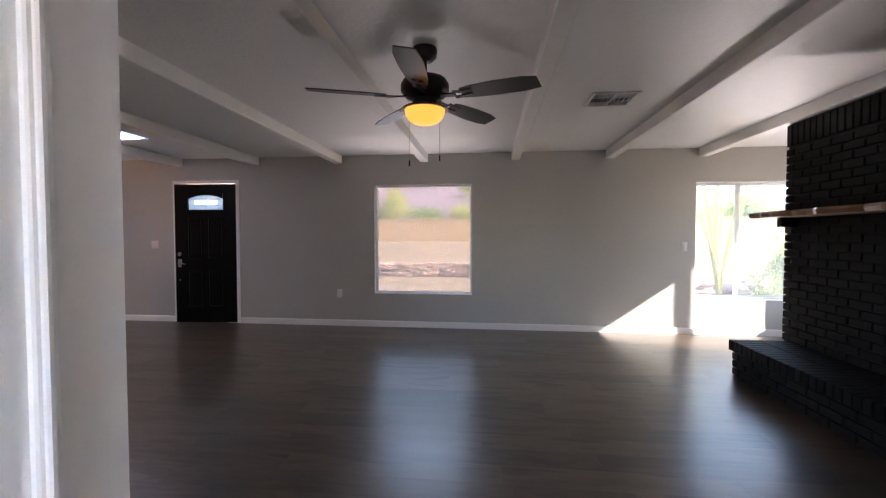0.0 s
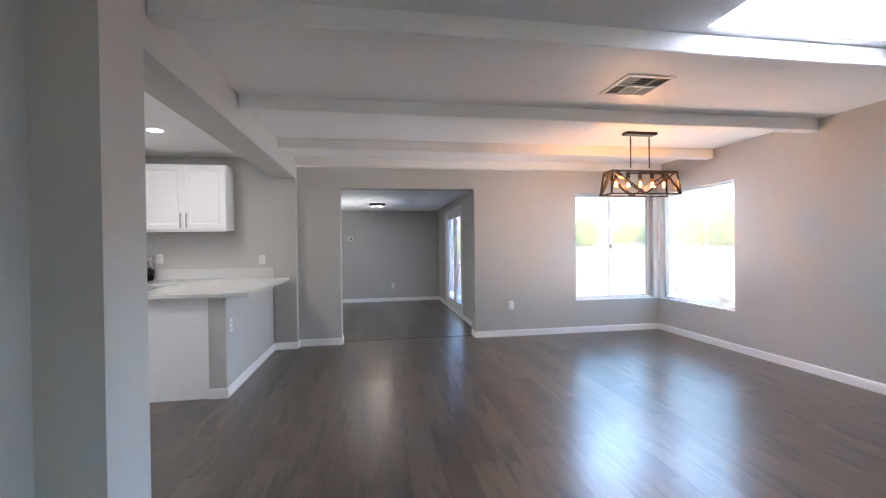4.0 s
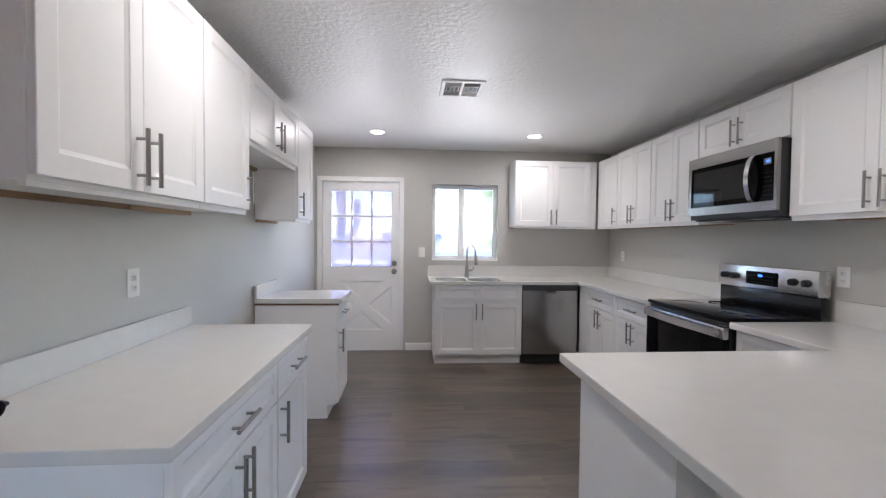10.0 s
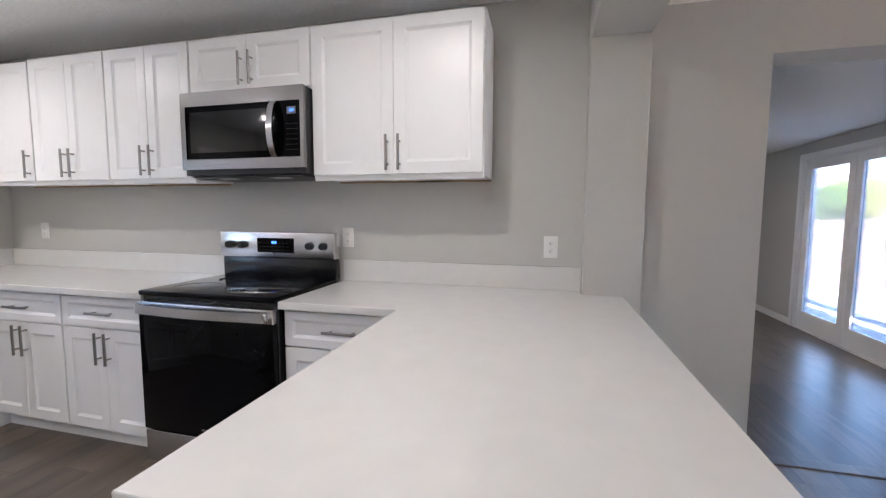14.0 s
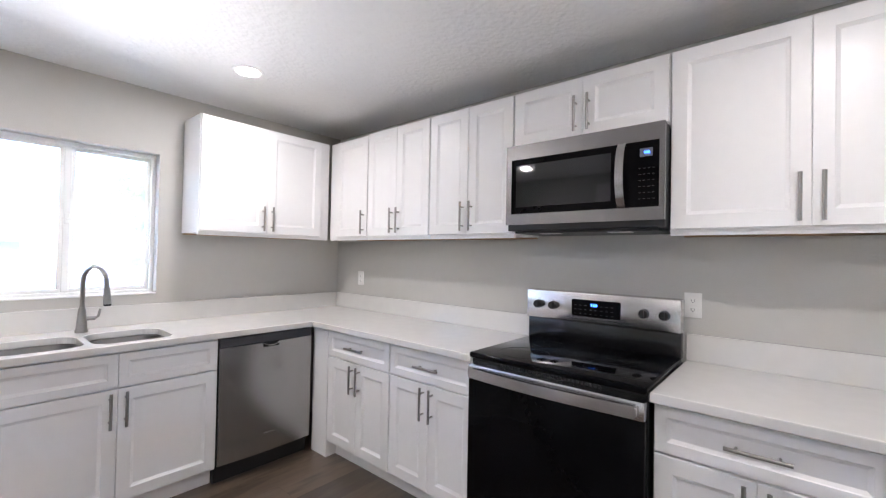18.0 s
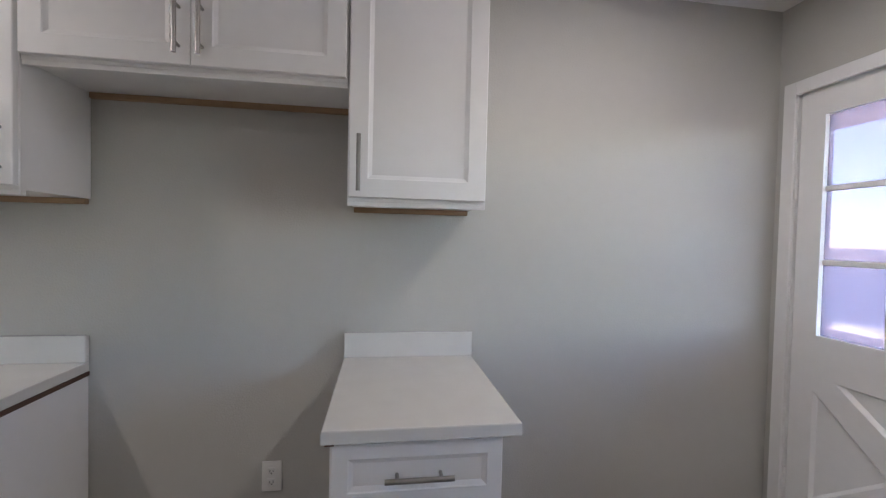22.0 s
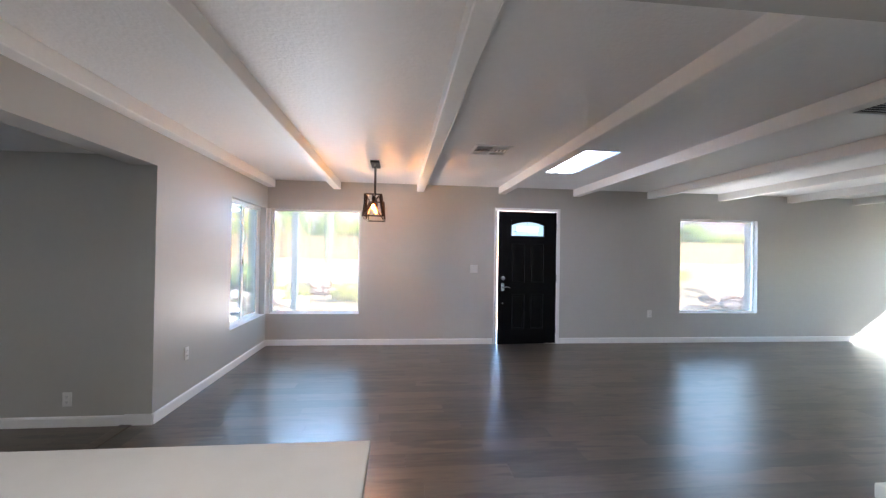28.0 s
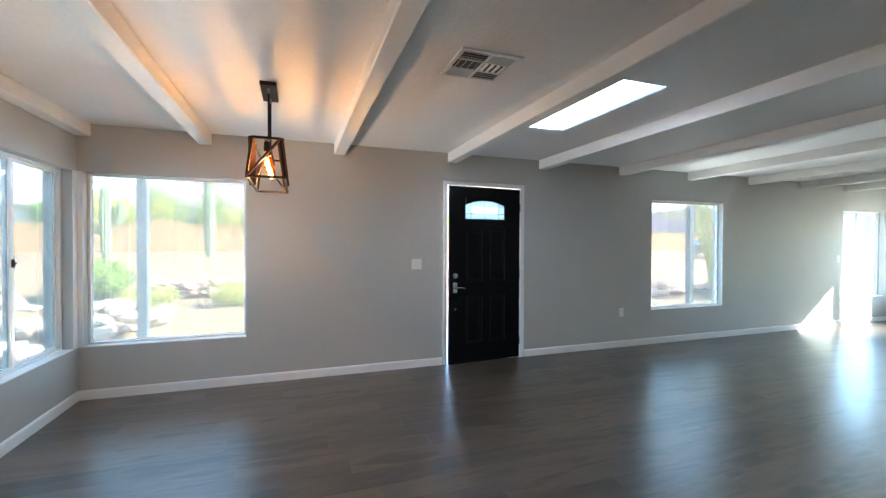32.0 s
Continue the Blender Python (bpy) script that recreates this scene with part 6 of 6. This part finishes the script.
def tree(x, y, high, spread, mat, words, seed, count=6000, leaf=0.13):
    rng = random.Random(seed)
    plant = thing("tree", pose(x, y, ground_z(y)), words, "tree")
    bm = bmesh.new()
    tube(bm, [(0, 0, 0), (0.1, 0.05, high * 0.25), (0.05, 0, high * 0.45)], [0.14, 0.11, 0.09], 8)
    for _ in range(9):
        a, r = rng.uniform(0, 6.3), spread * rng.uniform(0.5, 0.9)
        tube(bm, [(0.06, 0, high * 0.4), (math.cos(a) * r * 0.4, math.sin(a) * r * 0.4, high * 0.62), (math.cos(a) * r, math.sin(a) * r, high * rng.uniform(0.75, 0.98))], [0.07, 0.045, 0.012], 6)
    part("trunk", bm, BARK, plant)
    bm = bmesh.new()
    leaf_cloud(bm, (0, 0, high * 0.72), (spread, spread, high * 0.38), count, leaf, rng)
    part("crown", bm, mat, plant)


def saguaro(x, y, high, words, arms, r=0.22):
    plant = thing("saguaro", pose(x, y, ground_z(y)), words, "cactus", "saguaro cacti")

    def ribbed(pts, r):
        bm = bmesh.new()
        pts = [Vector(p) for p in pts]
        sides = 24
        rings = []
        for i, p in enumerate(pts):
            d = (pts[min(i + 1, len(pts) - 1)] - pts[max(i - 1, 0)]).normalized()
            u = d.cross(Vector((0, 1, 0.01))).normalized()
            v = d.cross(u)
            k = r * (0.75 if i == 0 else 0.55 if i == len(pts) - 1 else 1.0)
            rings.append([bm.verts.new(p + (u * math.cos(a) + v * math.sin(a)) * k * (1 + 0.09 * (1 if j % 2 else -1))) for j, a in ((j, 2 * math.pi * j / sides) for j in range(sides))])
        for low, high_ in zip(rings, rings[1:]):
            for j in range(sides):
                bm.faces.new((low[j], low[(j + 1) % sides], high_[(j + 1) % sides], high_[j]))
        bm.faces.new(rings[0])
        bm.faces.new(rings[-1][::-1])
        return bm

    part("trunk", ribbed([(0, 0, high * k) for k in (0, 0.2, 0.5, 0.8, 0.95, 1.0)], r), CACTUS, plant)
    for side, base, tip in arms:
        part("arm", ribbed([(side * r * 0.5, 0, base), (side * (r + 0.25), 0, base + 0.1), (side * (r + 0.42), 0, base + 0.45), (side * (r + 0.42), 0, tip - 0.1), (side * (r + 0.42), 0, tip)], r * 0.7), CACTUS, plant)


bush(-10.7, 14.4, (0.98, 0.9, 0.64), LEAF, "rounded bright green desert bush by the rocks", 9000, 0.055, 2)
bush(-9.0, 11.6, (0.6, 0.6, 0.35), LEAF_PALE, "low pale green shrub among the stones", 1600, 0.04, 3)
bush(-7.6, 12.6, (0.7, 0.6, 0.35), LEAF_PALE, "low pale green shrub on the gravel", 1600, 0.04, 4)
bush(4.4, 16.0, (1.6, 1.2, 0.8), LEAF_PALE, "sprawling grey-green desert shrub", 3500, 0.06, 5)
bush(6.6, 9.6, (1.2, 1.0, 0.9), LEAF, "dense green shrub beside the end window", 5000, 0.05, 6)
bush(-9.9, -22.0, (1.5, 1.0, 1.0), LEAF_PALE, "yellow-green bush over the back wall", 4500, 0.08, 8)
bush(0.6, -22.0, (1.4, 1.0, 1.3), BARK, "bare reddish-brown desert shrub over the back wall", 900, 0.05, 9)
tree(-11.6, -25.0, 5.6, 2.2, LEAF, "thin green desert tree behind the house", 60, 4000, 0.10)
for i in range(9):
    bush(-58.0 + 3.0 * math.sin(i * 2.3), -9.0 + 5.2 * i, (3.6, 3.4, 2.4 + 0.4 * math.sin(i * 1.7)), LEAF if i % 2 else LEAF_PALE, "rounded green desert tree of the far treeline", 5000, 0.2, 70 + i, "tree", "far treeline")
for i in range(24):
    x, y = -40.0 + 2.7 * i + 0.8 * math.sin(i * 3.1), 33.5 + 1.5 * math.sin(i * 1.9)
    high = 1.85 + 0.35 * math.sin(i * 2.7) + (0.35 if -20 < x < -6 else 0.0)
    bush(x, y, (1.9, 1.6, high), LEAF if i % 3 == 1 else LEAF_PALE, "feathery green desert tree beyond the wall", 4600, 0.12, 20 + i, "tree", "trees beyond the wall")
tree(9.5, 13.0, 4.8, 2.4, LEAF_PALE, "thin yellow-green palo verde tree", 40, 1500, 0.07)
saguaro(-15.0, 26.0, 3.5, "tall green saguaro cactus with arms", [(-1, 1.2, 2.6), (1, 1.6, 2.7)], 0.22)
saguaro(-10.5, 26.0, 5.2, "tall single-stemmed saguaro cactus", [], 0.24)
saguaro(-3.0, -14.1, 3.5, "saguaro cactus with raised arms behind the back wall", [(-1, 1.5, 2.9), (1, 1.3, 2.6)], 0.16)
for i, (x, y, high) in enumerate(((-64, 35, 2.2), (-60, 39, 2.3), (-56, 42.5, 2.5), (-51.5, 45, 2.6), (-47, 47, 2.8), (-43, 45, 2.9), (-39, 43, 3.0), (-36, 39, 2.9), (-33, 36, 2.6))):
    bush(x, y, (3.4, 2.8, high), LEAF_PALE if i % 2 else LEAF, "full green desert tree behind the wire fence", 6000, 0.17, 120 + i, "tree", "trees behind the fence")
# fan palm far beyond the wall
palm = thing("palm_tree", pose(-3.0, 52.0, ground_z(52)), "tall fan palm with a grey-green crown", "tree")
bm = bmesh.new()
tube(bm, [(0, 0, 0), (0.1, 0, 2.5), (0.05, 0, 5.6)], [0.26, 0.2, 0.17], 10)
part("trunk", bm, BARK, palm)
rng = random.Random(77)
for k in range(34):
    a, up = rng.uniform(0, 6.3), rng.uniform(-0.6, 1.2)
    bm = bmesh.new()
    tip = Vector((math.cos(a) * math.cos(up), math.sin(a) * math.cos(up), math.sin(up)))
    base = Vector((0.05, 0, 5.6))
    stem = base + tip * 0.7
    tube(bm, [base, base + tip * 0.4, stem], [0.03, 0.025, 0.02], 5)
    side = tip.cross(Vector((0, 0, 1))).normalized()
    for f in range(-5, 6):
        spread = tip * math.cos(f * 0.22) + side * math.sin(f * 0.22)
        end = stem + spread * 0.75 - Vector((0, 0, 0.12 * abs(f) / 5))
        across = spread.cross(tip.cross(side)).normalized() * 0.05
        bm.faces.new([bm.verts.new(p) for p in (stem, stem + (end - stem) * 0.5 + across, end, stem + (end - stem) * 0.5 - across)])
    part("frond", bm, LEAF, palm)
# ocotillo outside the end window
plant = thing("ocotillo", pose(5.1, 9.9, -0.16), "tall thin-stemmed ocotillo with small leaves", "cactus")
rng = random.Random(9)
for k in range(16):
    a, r = rng.uniform(0, 6.3), rng.uniform(0.5, 1.1)
    bm = bmesh.new()
    tube(bm, [(math.cos(a) * r * u ** 1.4, math.sin(a) * r * u ** 1.4, 3.4 * u) for u in (0, 0.25, 0.5, 0.75, 1.0)], [0.03, 0.026, 0.02, 0.014, 0.006], 6)
    for _ in range(60):
        u = rng.uniform(0.15, 1)
        p = Vector((math.cos(a) * r * u ** 1.4 + rng.uniform(-0.03, 0.03), math.sin(a) * r * u ** 1.4 + rng.uniform(-0.03, 0.03), 3.4 * u))
        w = rng.uniform(0.015, 0.03)
        bm.faces.new([bm.verts.new(p + Vector(q) * w) for q in ((-1, 0, 0), (0, -0.4, 0.6), (1, 0, 0), (0, 0.4, -0.6))])
    part("stem", bm, LEAF_PALE, plant)
# neighbour's shed over the back wall
shed = thing("shed", pose(-5.6, -24.0, -0.16), "low shed with a blue metal roof", "shed")
bm = bmesh.new()
box(bm, -1.5, 1.5, -2, 2, 0, 1.42)
part("wall", bm, PALE_BLOCK, shed)
bm = bmesh.new()
box(bm, -1.65, 1.65, -2.2, 2.2, 1.42, 1.75)
part("roof", bm, ROOF_BLUE, shed)
PANE_GREY = material("pale_window_pane", (0.30, 0.34, 0.40), 0.2)
# white house and fence to the west, a parked car to the east
house = thing("house", pose(-28.5, 42.0, ground_z(42)), "white neighbour house with a flat overhanging roof", "house")
bm = bmesh.new()
box(bm, -6, 6, -4, 4, 0, 3.1)
part("wall", bm, PALE_BLOCK, house)
bm = bmesh.new()
box(bm, -6.5, 6.5, -4.6, 4.6, 3.1, 3.75, 0.02)
part("roof", bm, PALE_BLOCK, house)
for x in (-3.5, 0.0, 3.5):
    bm = bmesh.new()
    box(bm, x - 0.6, x + 0.6, -4.03, -3.98, 1.0, 2.2)
    part("window", bm, PANE_GREY, house)
fence = thing("wire_fence", pose(-30.0, 10.0, -0.16, rz=90), "thin wire fence on pale metal posts", "fence", "wire fences")
for i in range(15):
    bm = bmesh.new()
    rod(bm, (-21 + 3.0 * i, 0, 0), (-21 + 3.0 * i, 0, 1.25), 0.03, sides=8)
    part("post", bm, TRIM, fence)
for z in (0.5, 0.85, 1.2):
    bm = bmesh.new()
    rod(bm, (-21, 0, z), (21, 0, z), 0.006, sides=5)
    part("wire", bm, STEEL_Z, fence)
fence = thing("wire_fence", pose(-12.0, 22.0, ground_z(22)), "thin wire fence on metal posts", "fence", "wire fences")
for i in range(12):
    bm = bmesh.new()
    rod(bm, (-11 + 2.0 * i, 0, 0), (-11 + 2.0 * i, 0, 1.25), 0.025, sides=8)
    part("post", bm, STEEL_Z, fence)
for z in (0.5, 0.85, 1.2):
    bm = bmesh.new()
    rod(bm, (-11, 0, z), (11, 0, z), 0.006, sides=5)
    part("wire", bm, STEEL_Z, fence)
CAR_PAINT = material("silver_blue_car_paint", (0.16, 0.20, 0.25), 0.3, 0.4, 0.03, 3, coat=0.6)
car = thing("car", pose(22.0, 22.5, ground_z(22.5), rz=8), "silver-blue parked car beyond the yard", "car")
bm = bmesh.new()
profile = ((-2.2, 0.35), (2.2, 0.35), (2.25, 0.75), (1.3, 0.92), (0.75, 1.42), (-1.0, 1.45), (-1.75, 0.98), (-2.25, 0.9))
sides_ = [[bm.verts.new((x, y * (0.82 if z > 1.2 else 1.0), z)) for x, z in profile] for y in (-0.88, 0.88)]
bm.faces.new(sides_[0])
bm.faces.new(sides_[1][::-1])
for i in range(len(profile)):
    j = (i + 1) % len(profile)
    bm.faces.new((sides_[0][i], sides_[0][j], sides_[1][j], sides_[1][i]))
bmesh.ops.bevel(bm, geom=list(bm.edges), offset=0.05, segments=2, affect="EDGES")
part("body", bm, CAR_PAINT, car, "", True)
for x0, x1 in ((-0.9, -0.05), (0.02, 0.75)):
    bm = bmesh.new()
    box(bm, x0, x1, -0.90, 0.90, 0.98, 1.33, 0.02)
    part("side_window", bm, BLACK_GLASS, car)
for x in (-1.4, 1.4):
    for y in (-0.80, 0.80):
        bm = bmesh.new()
        rod(bm, (x, y - 0.11, 0.33), (x, y + 0.11, 0.33), 0.33, sides=24)
        wheel = part("wheel", bm, BLACK_PLASTIC, car)
        bm = bmesh.new()
        rod(bm, (x, y - 0.12, 0.33), (x, y + 0.12, 0.33), 0.19, sides=18)
        part("rim", bm, CHROME, wheel)

# far mountains
bm = bmesh.new()
rows = []
for i in range(121):
    a = radians(-10 + 200 * i / 120)
    deg = -10 + 200 * i / 120
    h = 70 + 80 * max(0.0, 1 - abs(deg - 93) / 22) + 30 * max(0.0, 1 - abs(deg - 116) / 14)
    h += 26 * noise.noise(Vector((a * 6, 1, 5))) + 16 * noise.noise(Vector((a * 18, 2, 7)))
    rows.append([bm.verts.new((900 * math.cos(a) * k, 900 * math.sin(a) * k, z)) for k, z in ((0.90, -2), (0.95 + 0.02 * noise.noise(Vector((a * 30, 4, 1))), h * 0.55), (1.0, max(h, 15)), (1.03, -2))])
for low, high in zip(rows, rows[1:]):
    for i in range(3):
        bm.faces.new((low[i], high[i], high[i + 1], low[i + 1]))
structure("backdrop_mountains", bm, HILL, "hazy purple desert mountain range", "mountain", True)

# ---- floor planks ----
PW, PL = 0.18, 1.22


def plank_mesh(length, width):
    bm = bmesh.new()
    a, b = length / 2 - 0.0003, width / 2 - 0.0003
    low = [bm.verts.new((x, y, -0.008)) for x, y in ((-a, -b), (a, -b), (a, b), (-a, b))]
    high = [bm.verts.new((x, y, 0.0)) for x, y in ((-a, -b), (a, -b), (a, b), (-a, b))]
    for i in range(4):
        bm.faces.new((low[i], low[(i + 1) % 4], high[(i + 1) % 4], high[i]))
    bm.faces.new(high)
    return finish("plank", bm, PLANK)


PLANKS = {}
far_verts, far_faces = [], []


def lay(parent, x0, x1, y0, y1, z, near):
    """Courses of planks along x; near(x, y): whether a plank is an object of its own."""
    j0 = math.floor((y0 + 4) / PW)
    while -4 + j0 * PW < y1 - 1e-6:
        ya, yb = max(-4 + j0 * PW, y0), min(-4 + (j0 + 1) * PW, y1)
        shift = (j0 * 0.4567 % 1.0) * PL
        i = math.floor((x0 + 14 - shift) / PL)
        while -14 + shift + i * PL < x1 - 1e-6:
            xa, xb = max(-14 + shift + i * PL, x0), min(-14 + shift + (i + 1) * PL, x1)
            if xb - xa > 0.004 and yb - ya > 0.004:
                cx, cy = (xa + xb) / 2, (ya + yb) / 2
                if near(cx, cy):
                    key = (round(xb - xa, 3), round(yb - ya, 3))
                    if key not in PLANKS:
                        PLANKS[key] = plank_mesh(*key)
                    ob = new("plank", PLANKS[key])
                    ob.parent = parent
                    ob.location = (cx, cy, z)
                else:
                    n = len(far_verts)
                    g = 0.0003
                    far_verts.extend([(xa + g, ya + g, z), (xb - g, ya + g, z), (xb - g, yb - g, z), (xa + g, yb - g, z), (xa + g, ya + g, z - 0.007), (xb - g, ya + g, z - 0.007), (xb - g, yb - g, z - 0.007), (xa + g, yb - g, z - 0.007)])
                    far_faces.extend([(n, n + 1, n + 2, n + 3), (n, n + 4, n + 5, n + 1), (n + 1, n + 5, n + 6, n + 2), (n + 2, n + 6, n + 7, n + 3), (n + 3, n + 7, n + 4, n)])
            i += 1
        j0 += 1


def near_walk(x, y):
    return x < -1.4 and x > -8.2


lay(floor, -8.0, EAST, 0.27, NORTH, 0.0, near_walk)
lay(floor, -8.0, KITCHEN_EAST, SOUTH, 0.27, 0.0, near_walk)
lay(floor, -8.2, -8.0, HALL[0], HALL[1], 0.0, lambda x, y: False)
lay(floor, -1.0, 1.0, -2.0, 0.27, 0.0, lambda x, y: False)
lay(den_floor, DEN_WEST, -8.2, DEN_SOUTH, DEN_NORTH, DEN_FLOOR, lambda x, y: False)
me = bpy.data.meshes.new("plank_field")
me.from_pydata(far_verts, [], far_faces)
me.materials.append(PLANK)
field = new("plank_field", me)
field.parent = floor
tagged(field, "grey-brown vinyl planks away from the walk", kind="stuff")
